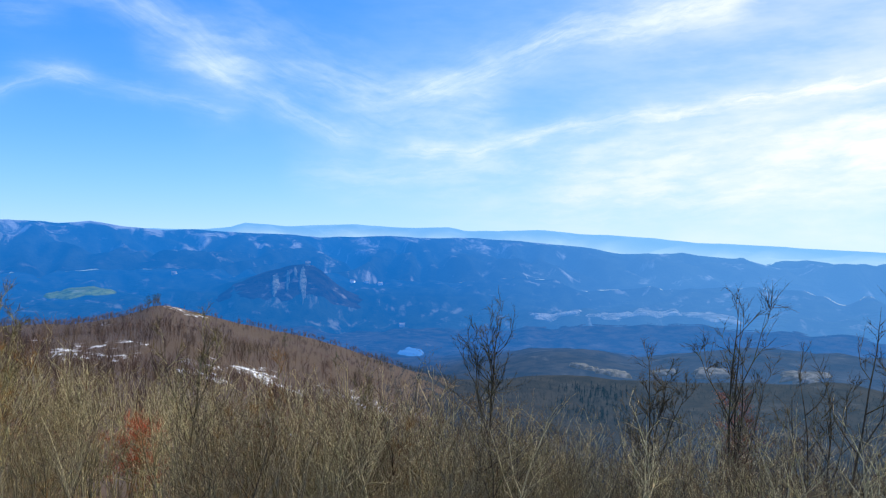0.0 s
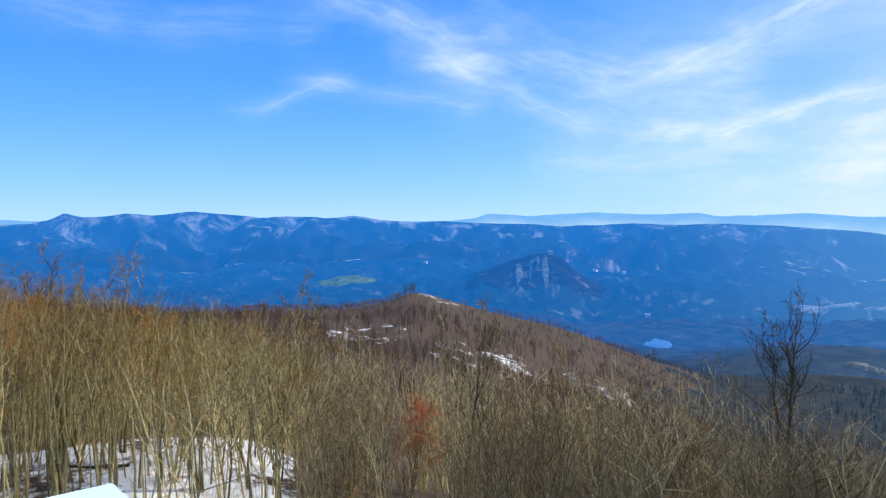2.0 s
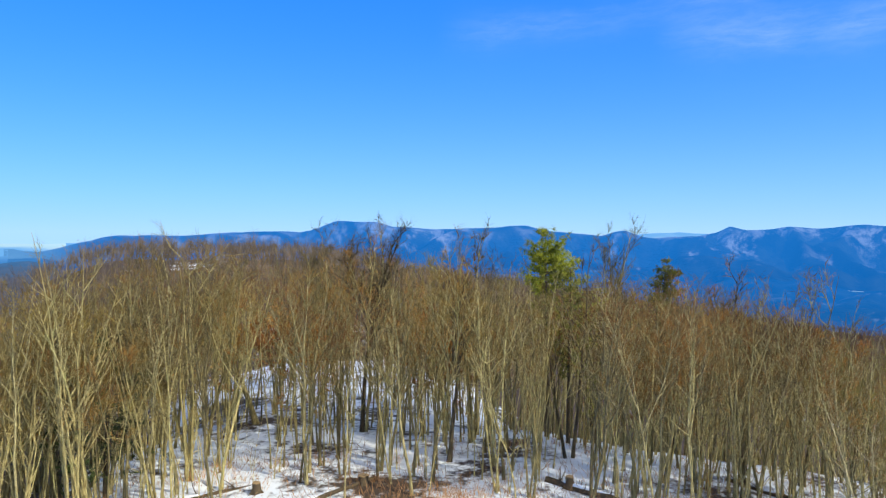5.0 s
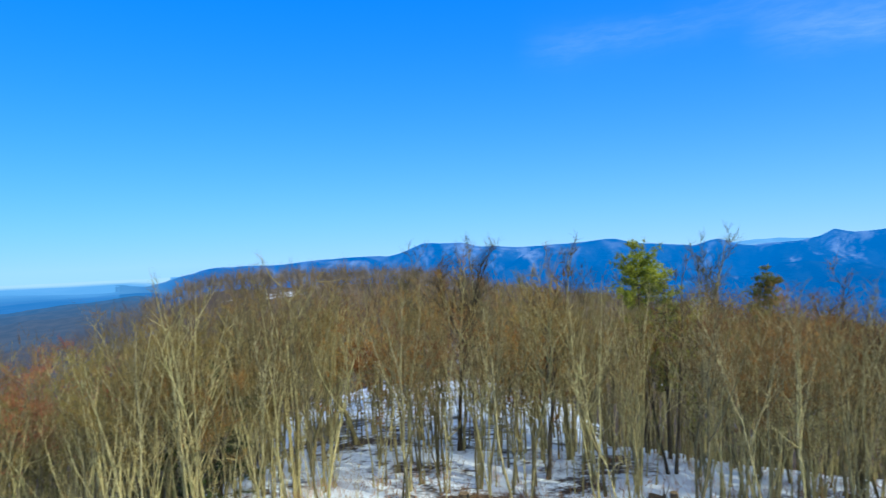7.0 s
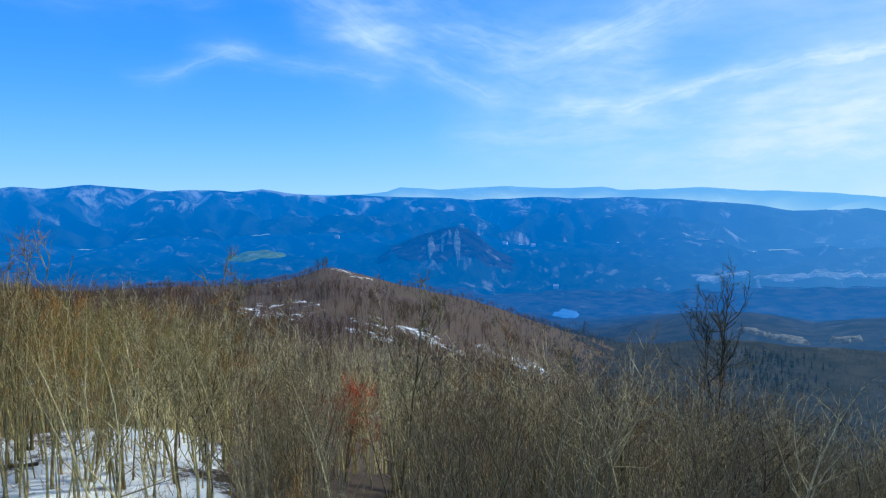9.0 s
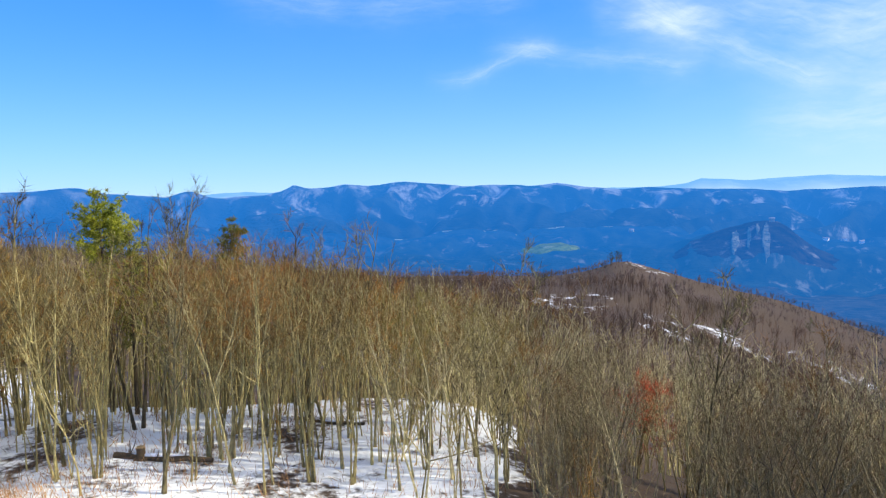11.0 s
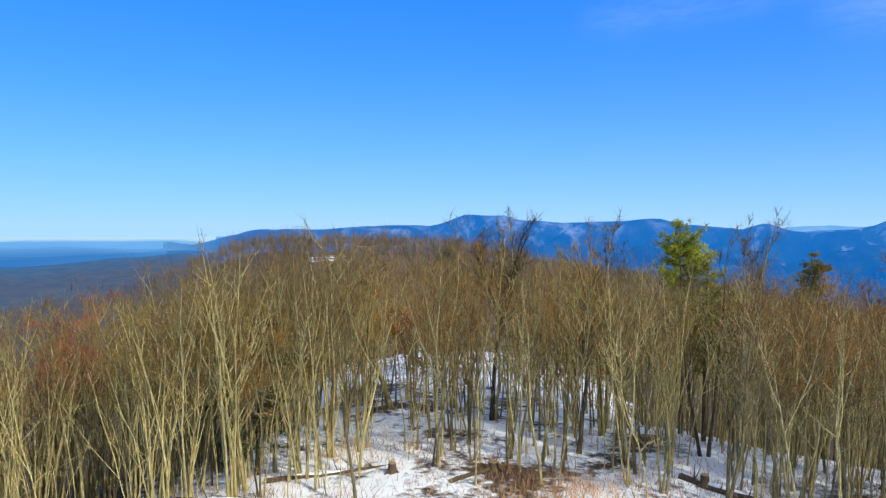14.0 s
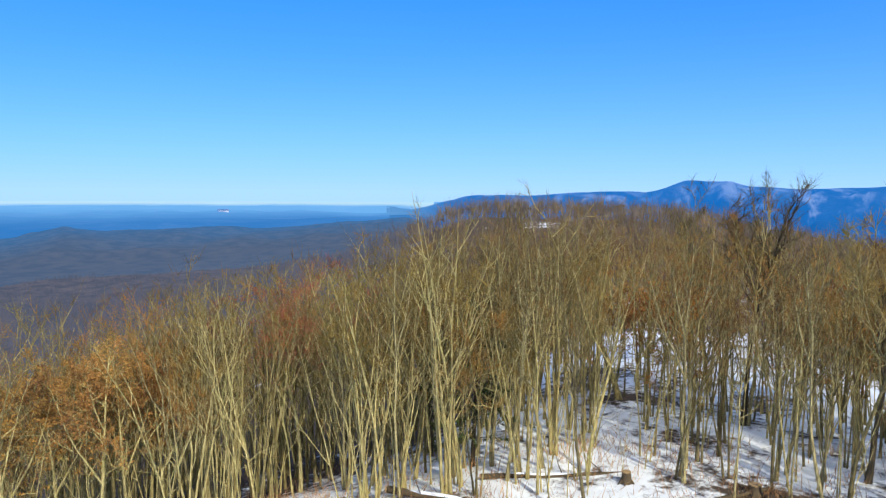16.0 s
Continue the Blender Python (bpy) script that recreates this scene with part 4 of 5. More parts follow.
slope_shapes = [template(430 + k, H=12.0, r0=0.08, first=0.24 + 0.05 * (k % 3), limbs=11, subs=3, twigs=4, reach=0.30, open_angle=47, sides=(4, 3, 0), steps=5, twig_r=0.009, twig_len=0.8, crook=0.06, stems=(1, 2)[k % 2], forks=1) for k in range(8)]
scatter("slope_wood", slope_shapes, slope_places, [BARK_PALE, TWIG_SLOPE], "dense leafless russet wood falling down the slope", "trees")


def sprig(seed, n, twig_r):
    """A small far tree: a short stem and a rounded spray of crooked branches."""
    r = np.random.default_rng(seed)
    base, tip, rad = [(0, 0, -1.0)], [(r.normal(0, 0.3), r.normal(0, 0.3), 8.5)], [0.085]
    for k in range(n):
        a, up = r.uniform(0, 6.283), r.uniform(-0.35, 1.0)
        out = math.sqrt(max(0.0, 1 - up * up)) * r.uniform(2.2, 3.6)
        end = np.array((math.cos(a) * out, math.sin(a) * out, 7.4 + up * r.uniform(3.0, 4.6)))
        start = np.array((0, 0, r.uniform(2.5, 6.5))) + end * np.array((0.2, 0.2, 0)) * r.uniform(0, 1)
        base.append(start)
        tip.append(end)
        rad.append(twig_r)
    v, t = cones(base, tip, np.array(rad))
    idx = np.ones(len(t), int)
    return v, t, idx


N = 16000
fa, fr = rng.uniform(-103, 76, N), np.sqrt(rng.uniform(112.0 ** 2, 380.0 ** 2, N))
thick = fbm(-np.sin(np.radians(fa)) * fr / 40, np.cos(np.radians(fa)) * fr / 40, 77, 3)
fz = land(fa, fr)
room = np.where(fr < 230, canopy_top(fa, fr) + 0.012 * fr - fz, 99.0)
fh = np.minimum(rng.normal(10.5, 1.6, N), room)
strip = np.interp(fa, [-58, -50, -44, -41, -37, -31, -29], [345, 343, 312, 303, 312, 372, 390]) + 6 * np.sin(fa * 2)
clear = (fa < -29.5) & (fa > -57) & (np.abs(fr - strip + 6) < 34) & (rng.random(N) < 0.68)
ok = (fh > 5) & (thick > -0.30) & (rng.random(N) < 0.72) & ~clear
ravine = ok & (fa < -57 + rng.normal(0, 1.0, N)) & (fr > 190)
ok &= ~ravine
turn_ = rng.uniform(0, 6.28, N)
east = ok & (fa > 38 + rng.normal(0, 1.5, N)) & (fr > 175)
ok &= ~east
ridge = ok & (fa > -4 + rng.normal(0, 1.5, N)) & (fr > 160)
ok &= ~ridge
ridge_places = list(zip(fa[ridge], fr[ridge], fz[ridge], fh[ridge], turn_[ridge]))
far_places = list(zip(fa[ok], fr[ok], fz[ok], fh[ok], turn_[ok]))
east_places = list(zip(fa[east], fr[east], fz[east], fh[east], turn_[east]))
ravine_places = list(zip(fa[ravine], fr[ravine], fz[ravine], fh[ravine], turn_[ravine]))
scatter("hillside_wood", [sprig(600 + k, 13, 0.055) for k in range(10)], far_places, [BARK_GREY, TWIG_FAR], "leafless reddish brown wood covering the hillsides", "trees")
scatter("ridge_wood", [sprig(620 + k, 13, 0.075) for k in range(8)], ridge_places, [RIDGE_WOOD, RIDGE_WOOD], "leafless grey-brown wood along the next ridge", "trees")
N = 19000
fa, fr = rng.uniform(-100, 74, N), np.sqrt(rng.uniform(370.0 ** 2, 625.0 ** 2, N))
thick = fbm(-np.sin(np.radians(fa)) * fr / 90, np.cos(np.radians(fa)) * fr / 90, 78, 3)
fz = land(fa, fr)
clear = (fa < -39.3) & (fa > -43) & (fr > 445) & (fr < 500)
ok = (thick > -0.26) & ~clear
ravine = ok & (fa < -57 + rng.normal(0, 1.0, N))
ok &= ~ravine
tall_, turn_ = rng.normal(5.4, 0.7, N), rng.uniform(0, 6.28, N)
east = ok & (fa > 36)
ok &= ~east
east_places += list(zip(fa[east], fr[east], fz[east], tall_[east], turn_[east]))
scatter("east_hill_wood", [sprig(660 + k, 8, 0.11) for k in range(6)], east_places, [HAZY_WOOD, HAZY_WOOD], "leafless purple-brown wood with haze painted into its colour", "trees")
west_places = list(zip(fa[ok], fr[ok], fz[ok], tall_[ok], turn_[ok]))
ravine_places += list(zip(fa[ravine], fr[ravine], fz[ravine], tall_[ravine], turn_[ravine]))
scatter("ravine_wood", [sprig(650 + k, 7, 0.13) for k in range(6)], ravine_places, [RAVINE, RAVINE], "leafless ravine wood with shade and haze painted into its colour", "trees")
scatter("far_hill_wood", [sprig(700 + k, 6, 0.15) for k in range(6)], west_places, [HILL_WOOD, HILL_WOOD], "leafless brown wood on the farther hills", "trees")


# ---------------------------------------------------------------- evergreens
def needle_tree(name, seed, H, bottom, width, foliage, label, bare_top=0.0, density=1.0, droop=0.0):
    """A conifer: trunk, whorled branches and tufts of needles with gaps between them."""
    rng = np.random.default_rng(seed)
    trunk, branch, fine = Shape(), Shape(), Shape()
    pts = wander(rng, (0, 0, -0.4), (0, 0, 1), H + 0.3, 8, 0.02, 0.03)
    rad = (0.02 + 0.012 * H) * ((1 - np.linspace(0, 1, 9)) ** 0.8 * 0.95 + 0.05)
    trunk.join(tube(pts, rad, 6))
    tb, tt, levels = [], [], int((H - bottom) / 0.46)
    for i in range(levels):
        z = bottom + (H - bottom) * i / levels
        u = (z - bottom) / (H - bottom)
        out = width * 0.5 * (math.sin(math.pi * min(1.0, 0.22 + 0.80 * u)) ** 0.8 * 0.9 + 0.1)
        sparse = 1.0
        if z > H - bare_top:
            out, sparse = width * 0.16, 0.5
        for _ in range(max(2, int(6.5 * density))):
            if rng.random() > 0.86 * sparse + 0.1:
                continue
            a, L = rng.uniform(0, 6.283), out * rng.uniform(0.3, 1.35)
            f = np.clip((z + 0.4) / (H + 0.3), 0, 0.999) * 8
            p = pts[int(f)] + (pts[int(f) + 1] - pts[int(f)]) * (f - int(f))
            lp = wander(rng, p, (math.cos(a), math.sin(a), 0.35 - droop), L, 3, 0.16, 0.08 - droop * 0.2)
            branch.join(tube(lp, np.array((1, 0.7, 0.45, 0.15)) * 0.022, 3))
            for q in range(max(3, int(9 * L * density))):
                w = rng.uniform(0.25, 1.0) * 3
                j = min(int(w), 2)
                c = lp[j] + (lp[j + 1] - lp[j]) * (w - j) + rng.normal(0, 0.10, 3)
                for _ in range(7):
                    d = rng.normal(0, 1, 3) + np.array((math.cos(a), math.sin(a), 0.5)) * 0.8
                    tb.append(c)
                    tt.append(c + d / np.linalg.norm(d) * rng.uniform(0.16, 0.34))
    fine.join(cones(tb, tt, 0.020))
    root = new(name)
    mesh_part("trunk", mesh_from("trunk", *trunk.arrays(), [BARK_DARK], smooth=True), root)
    tagged(mesh_part("branching", mesh_from("branching", *branch.arrays(), [BARK_DARK]), root), kind="stuff")
    tagged(mesh_part("foliage", mesh_from("foliage", *fine.arrays(), [foliage]), root), kind="stuff")
    return tagged(root, label, "tree")


settle(needle_tree("pine_tree", 11, 11.4, 7.8, 3.3, NEEDLE, "yellow-green pine with a sparse pointed top above bare trees", 1.5, 1.7), -0.35, 42)
settle(needle_tree("pine_tree", 12, 9.3, 3.4, 4.4, NEEDLE_OLIVE, "olive-green pine half hidden among bare trunks", 0.0, 1.0), -1.9, 40.5)
settle(needle_tree("pine_tree", 24, 8.2, 3.4, 4.4, NEEDLE_OLIVE, "olive-green pine half hidden among bare trunks", 0.0, 0.6), -3.8, 43.0)
settle(needle_tree("pine_tree", 13, 15.0, 10.8, 2.6, NEEDLE_OLIVE, "slim green pine among bare trees", 1.0, 1.6), -8.0, 64)
settle(needle_tree("pine_tree", 14, 12.8, 8.8, 3.6, NEEDLE_DARK, "thin olive pine crown among bare trees", 0.3, 0.45), -9.6, 61)
settle(needle_tree("pine_sapling", 15, 3.9, 1.6, 1.9, NEEDLE, "small bright green pine sapling in the wood", 0.0, 0.9), -3.6, 43)
settle(needle_tree("hemlock_tree", 16, 7.4, 1.2, 4.4, NEEDLE_DARK, "dark green hemlock with drooping branches", 0.0, 0.75, 0.45), 30.6, 35.2)
settle(needle_tree("hemlock_tree", 17, 5.2, 1.0, 3.4, NEEDLE_DARK, "small dark hemlock behind pale stems", 0.0, 0.6, 0.45), 33.6, 38.5)
for seed, az, r, h in ((18, -38.5, 484, 8), (19, -38.9, 480, 7.5), (20, -39.2, 483, 7), (21, -27.5, 470, 9), (22, -48.5, 420, 9), (23, -52.5, 400, 9)):
    settle(needle_tree("far_conifer", seed, h, 1.0, 6.5, NEEDLE_DARK, "dark conifer standing on the wooded hill", 0.0, 0.6, 0.1), az, r, seed)

# dark stand of conifers in the ravine
rng = np.random.default_rng(8)


def conifer_sprig(seed):
    r = np.random.default_rng(seed)
    base, tip, rad = [(0, 0, -1)], [(0, 0, 12.0)], [0.2]
    for z in np.linspace(2.5, 11, 12):
        for _ in range(2):
            a, out = r.uniform(0, 6.283), 4.2 * (1.08 - z / 12) * r.uniform(0.7, 1.2)
            base.append((0, 0, z))
            tip.append((math.cos(a) * out, math.sin(a) * out, z - 0.5))
            rad.append(0.45)
    v, t = cones(base, tip, np.array(rad))
    return v, t, np.ones(len(t), int)


n = 130
ca, cr = rng.normal(-73.2, 1.7, n), rng.uniform(470, 600, n)
cz = land(ca, cr)
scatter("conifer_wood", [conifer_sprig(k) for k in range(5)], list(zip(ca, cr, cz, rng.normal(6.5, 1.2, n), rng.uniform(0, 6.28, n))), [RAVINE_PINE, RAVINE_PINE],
        "dark stand of ravine conifers with painted blue haze", "trees")

# ---------------------------------------------------------------- trees with red buds and withered leaves
def leafy_tree(name, seed, mat, leaf_mat, label, leaves=900, leaf=0.09, **how):
    t, b, f = grow(seed, **how)
    rng = np.random.default_rng(seed)
    tips = f[0].reshape(-1, 4, 3)
    pick = tips[rng.integers(0, len(tips), leaves)]
    w = rng.uniform(0.2, 1.0, (leaves, 1))
    c = pick[:, 0] * (1 - w) + pick[:, 3] * w + rng.normal(0, 0.03, (leaves, 3))
    d1, d2 = rng.normal(0, 1, (leaves, 3)), rng.normal(0, 1, (leaves, 3))
    d1 /= np.linalg.norm(d1, axis=1)[:, None]
    d2 = np.cross(d1, d2)
    d2 /= np.linalg.norm(d2, axis=1)[:, None]
    up = np.cross(d1, d2)
    s = leaf * rng.uniform(0.6, 1.3, (leaves, 1))
    v = np.stack([c, c + s * (d1 + 0.5 * d2 + 0.2 * up), c + s * 2 * d1, c + s * (d1 - 0.5 * d2 + 0.2 * up)], 1).reshape(-1, 3)
    o = np.arange(leaves)[:, None] * 4
    tri = np.concatenate([o + np.array([[0, 1, 2]]), o + np.array([[0, 2, 3]])])
    root = new(name)
    mesh_part("trunk", mesh_from("trunk", *t, [mat], smooth=True), root)
    tagged(mesh_part("branching", mesh_from("branching", *b, [mat], smooth=True), root), kind="stuff")
    tagged(mesh_part("crown", mesh_from("crown", *f, [leaf_mat]), root), kind="stuff")
    if leaves:
        tagged(mesh_part("foliage", mesh_from("foliage", v, tri, [leaf_mat]), root), kind="stuff")
    return tagged(root, label, "tree")


settle(leafy_tree("maple_tree", 31, BARK_GREY, TWIG_RED, "bare maple with a haze of dull red buds", 2000, 0.028, H=6.2, r0=0.07, first=0.4, limbs=16, subs=6, twigs=9, reach=0.46, open_angle=64, forks=4), -38.6, 40.5)
settle(leafy_tree("maple_tree", 32, BARK_GREY, TWIG_RED, "small maple with dull red buds", 500, 0.026, H=5.2, r0=0.05, first=0.4, limbs=12, subs=5, twigs=8, reach=0.30, open_angle=55, forks=3), -40.6, 40.0)
RUST = [(18.6, 43, 6.6), (16.6, 46, 7.2), (20.0, 47, 7.2), (9.4, 44, 6.6), (7.6, 47, 7.0), (11.2, 49, 7.4), (5.0, 50, 7.6), (14.6, 52, 7.8), (24.0, 50, 8.2), (-7.0, 43, 4.6), (26.5, 46, 8.4), (2.6, 52, 8.2), (6.0, 40, 7.0), (8.5, 41.5, 7.6), (10.5, 40.5, 7.0), (17.0, 40, 7.2), (19.5, 41, 7.4), (22.5, 42, 7.8), (-14.0, 42, 7.6), (-19.0, 41, 7.2), (-9.0, 38, 5.8), (34.0, 40, 8.0), (29.0, 43, 8.4), (-25.0, 43, 7.0)]
first = leafy_tree("beech_tree", 41, BARK, TWIG_RUST, "young beech holding withered rust-brown leaves", 1100, 0.06, H=7.0, r0=0.06, first=0.25, limbs=14, subs=5, twigs=6, reach=0.24, open_angle=55)
settle(first, *RUST[0][:2], 0.5, RUST[0][2] / 7)
second = leafy_tree("beech_tree", 42, BARK, TWIG_RUST, "young beech holding withered rust-brown leaves", 1000, 0.06, H=7.0, r0=0.06, first=0.3, limbs=13, subs=5, twigs=6, reach=0.22, open_angle=50)
settle(second, *RUST[1][:2], 1.5, RUST[1][2] / 7)
for k, (az, r, h) in enumerate(RUST[2:]):
    copy_thing((first, second)[k % 2], spot(az, r, 0, k * 1.7, 1.0)).scale = (h / 7,) * 3
BROWN = [(51.0, 36, 8.2), (53.0, 35, 8.2), (55.0, 36, 8.6), (52.0, 38.5, 8.8), (54.5, 39, 9.0), (57.0, 35, 8.4), (50.2, 39, 8.8), (58.5, 37, 8.8), (54.0, 33, 7.8), (56.4, 40.5, 9.2), (59.5, 34, 8.2)]
TWIG_OAK = twig("withered_oak_leaf", (0.33, 0.185, 0.05, 1), (0.30, 0.15, 0.05, 1), (0.33, 0.22, 0.07, 1), 0.2)
first = leafy_tree("oak_tree", 51, BARK, TWIG_OAK, "oak with clinging orange-brown leaves", 2600, 0.065, H=10.0, r0=0.10, first=0.34, limbs=16, subs=6, twigs=6, reach=0.24, open_angle=48)
settle(first, *BROWN[0][:2], 0.2, BROWN[0][2] / 10)
for k, (az, r, h) in enumerate(BROWN[1:]):
    copy_thing(first, spot(az, r, 0, 1 + k * 1.3, 1.0)).scale = (h / 10,) * 3
TWIG_WINE = twig("twig_wine", (0.34, 0.095, 0.058, 1), (0.28, 0.10, 0.06, 1), (0.34, 0.15, 0.09, 1), 0.2)
WINE = [(41.5, 39, 10.2), (43.0, 41, 10.8), (44.5, 38.5, 10.2), (40.0, 41, 10.6), (42.4, 37.5, 9.8), (46.0, 41, 10.4), (39.0, 39, 9.8), (-86.5, 48, 13.5)]
first = leafy_tree("maple_tree", 61, BARK_GREY, TWIG_WINE, "bare maple with dark wine-red buds", 1500, 0.03, H=12.0, r0=0.12, first=0.42, limbs=16, subs=6, twigs=8, reach=0.25, open_angle=40)
settle(first, *WINE[0][:2], 0.2, WINE[0][2] / 12)
for k, (az, r, h) in enumerate(WINE[1:]):
    copy_thing(first, spot(az, r, 0, 1 + k * 1.3, 1.0)).scale = (h / 12,) * 3

# ---------------------------------------------------------------- forest floor
LOG_BARK = plain("log_bark", (0.09, 0.066, 0.04), 0.95, 2.5, 0.5)
LOG_END = plain("sawn_wood", (0.33, 0.22, 0.11), 0.8, 9.0, 0.3)
SNOW = plain("snow_cap", (0.84, 0.87, 0.93), 0.6, 1.5, 0.05)


def log_thing(seed, az, r, length, rad, turn, label, capped=True):
    rng = np.random.default_rng(seed)
    root = new("fallen_log")
    pts = wander(rng, (-length / 2, 0, rad * 0.75), (1, 0, 0), length, 7, 0.03)
    pts[:, 2] = rad * 0.75 + rng.normal(0, 0.02, 8)
    body = Shape()
    body.join(tube(pts, rad * np.linspace(1.0, 0.62, 8) * rng.uniform(0.93, 1.07, 8), 9))
    for _ in range(5):
        k = int(rng.integers(1, 7))
        d = np.array((rng.normal(0, 0.4), rng.normal(0, 0.7), rng.uniform(0.4, 1.0)))
        body.join(tube(wander(rng, pts[k], d, rng.uniform(0.3, 1.0), 2, 0.15), np.array((0.25, 0.16, 0.05)) * rad, 4))
    mesh_part("log_body", mesh_from("log_body", *body.arrays(), [LOG_BARK], smooth=True), root)
    bm = bmesh.new()
    bmesh.ops.create_cone(bm, cap_ends=True, segments=14, radius1=rad * 0.97, radius2=rad * 0.94, depth=0.04)
    bmesh.ops.transform(bm, matrix=Matrix.Translation(pts[0] - np.array((0.015, 0, 0))) @ Matrix.Rotation(math.pi / 2, 4, "Y"), verts=bm.verts)
    part("sawn_end", bm, LOG_END, root, "pale sawn end")
    if capped:
        cap = Shape()
        cp = pts[1:6] + np.array((0, 0, rad * 0.62))
        cap.join(tube(cp, np.array((0.2, 0.55, 0.62, 0.5, 0.12)) * rad, 7))
        mesh_part("snow_cap", mesh_from("snow_cap", *cap.arrays(), [SNOW], smooth=True), root, "strip of snow")
    settle(root, az, r, turn)
    return tagged(root, label, "log")


log_thing(1, 25.2, 33.6, 5.6, 0.11, radians(36), "long fallen log lying in the snow")
log_thing(3, -3.6, 33.2, 4.2, 0.17, radians(-28), "fallen log half sunk in snow and leaves")
log_thing(4, 14.2, 33.0, 3.2, 0.10, radians(62), "thin fallen trunk lying in the snow", False)
log_thing(5, 32.0, 31.0, 4.6, 0.14, radians(16), "fallen log among brown brush")
log_thing(6, -15.0, 36.0, 3.6, 0.12, radians(-50), "fallen log among the trunks")


def stump(seed, az, r, h, rad, label):
    rng = np.random.default_rng(seed)
    root = new("tree_stump")
    body = Shape()
    body.join(tube(np.array([(0, 0, -0.3), (0, 0, 0.08), (0.01, 0, h * 0.5), (0.0, 0.01, h)]), rad * np.array((1.7, 1.35, 1.05, 1.0)), 10))
    for k in range(5):
        a = k * 1.256 + rng.uniform(-0.3, 0.3)
        body.join(tube(np.array([(math.cos(a) * rad, math.sin(a) * rad, 0.12), (math.cos(a) * rad * 2.3, math.sin(a) * rad * 2.3, -0.05)]), (rad * 0.4, rad * 0.1), 5))
    mesh_part("stump_body", mesh_from("stump_body", *body.arrays(), [LOG_BARK], smooth=True), root)
    bm = bmesh.new()
    bmesh.ops.create_cone(bm, cap_ends=True, segments=16, radius1=rad * 0.99, radius2=rad * 0.94, depth=0.05)
    bmesh.ops.translate(bm, vec=(0, 0.01, h + 0.01), verts=bm.verts)
    part("cut_face", bm, LOG_END, root, "pale sawn face")
    settle(root, az, r)
    return tagged(root, label, "stump")


stump(1, 20.6, 33.4, 0.42, 0.17, "sawn stump beside a fallen log")
stump(2, -2.0, 33.5, 0.5, 0.17, "weathered stump in the snow")
stump(3, 13.0, 33.6, 0.35, 0.22, "low stump with brown leaves round it")

# brush, saplings and dead grass, past counting
rng = np.random.default_rng(77)
GRASS = twig("dead_grass", (0.42, 0.24, 0.11, 1), (0.34, 0.19, 0.10, 1), (0.46, 0.30, 0.16, 1), 0.5)
base, tip, rad = [], [], []


def tuft(az, r, n, spread, tall):
    for _ in range(n):
        rr, aa = r + rng.normal(0, spread), az + math.degrees(rng.normal(0, spread) / r)
        p = on_land(aa, rr)
        d = np.array((rng.normal(0, 0.5), rng.normal(0, 0.5), 1.0))
        base.append(np.array(p) - np.array((0, 0, 0.03)))
        tip.append(np.array(p) + d / np.linalg.norm(d) * tall * rng.uniform(0.4, 1.2))
        rad.append(0.014)


for az, r, n_, s_ in [(9, 31.0, 420, 1.5), (6.5, 31.5, 300, 1.3), (12, 30.0, 160, 1.0), (13, 34, 120, 0.6), (0, 32, 160, 1.4), (-6, 34, 160, 1.6), (30, 29.5, 420, 1.7), (27, 29.0, 240, 1.2),
                      (46, 30.5, 220, 1.3), (40, 31, 200, 1.2), (-12, 37, 150, 1.4), (19, 36, 140, 1.4), (58, 31, 260, 2.0), (-22, 34, 150, 1.4), (24, 37.5, 120, 1.0)]:
    tuft(az, r, n_, s_, 0.55)
for _ in range(700):
    tuft(rng.uniform(-27, 52), rng.uniform(27.5, 40), 4, 0.35, 0.8)
v_, t_ = cones(base, tip, np.array(rad))
tagged(new("dead_grass", mesh_from("dead_grass", v_, t_, [GRASS])), "tufts of rusty dead grass poking through the snow", "grass", kind="stuff")


def sapling(seed, n=9):
    r = np.random.default_rng(seed)
    b_, t_, q_ = [], [], []
    for s in range(int(r.integers(1, 4))):
        a = r.uniform(0, 6.283)
        stem = wander(r, (math.cos(a) * 0.3, math.sin(a) * 0.3, -0.4), (r.normal(0, 0.12), r.normal(0, 0.12), 1.0), 12.0 * r.uniform(0.6, 1.0), 3, 0.09)
        b_ += list(stem[:-1])
        t_ += list(stem[1:] + (stem[1:] - stem[:-1]) * 0.25)
        q_ += [0.07, 0.05, 0.035]
        for _ in range(n):
            p, _j = along(stem, r.uniform(0.3, 0.98))
            a, o = r.uniform(0, 6.283), r.uniform(1.0, 3.2)
            b_.append(p)
            t_.append(p + np.array((math.cos(a) * o, math.sin(a) * o, r.uniform(0.2, 2.4))))
            q_.append(0.022)
    v, t = cones(b_, t_, np.array(q_))
    return v, t, np.ones(len(t), int)


poles = [template(950 + k, H=12.0, r0=0.058, first=0.3, limbs=7, subs=1, twigs=4, reach=0.22, open_angle=44, sides=(4, 3, 0), steps=6, crook=0.10, twig_r=0.012, twig_len=1.0, stems=(1, 1, 2)[k % 3], forks=1) for k in range(8)]
n = 1350
pa, pr = rng.uniform(-30, 66, n), np.sqrt(rng.uniform(28.5 ** 2, 62.0 ** 2, n))
thin = np.clip(1 - np.abs(pa - 14.5) / 14.0, 0, 1)
keep = (rng.random(n) > 0.3 * thin) & ~((pr < 32) & (pa > -16) & (pa < 20) & (rng.random(n) < 0.7)) & ~((pr < 30) & (pa < 36))
for ha, hr, hw in HIDE:
    keep &= ~((np.abs(pa - ha) < hw * 0.8) & (pr < hr) & (rng.random(n) < 0.75))
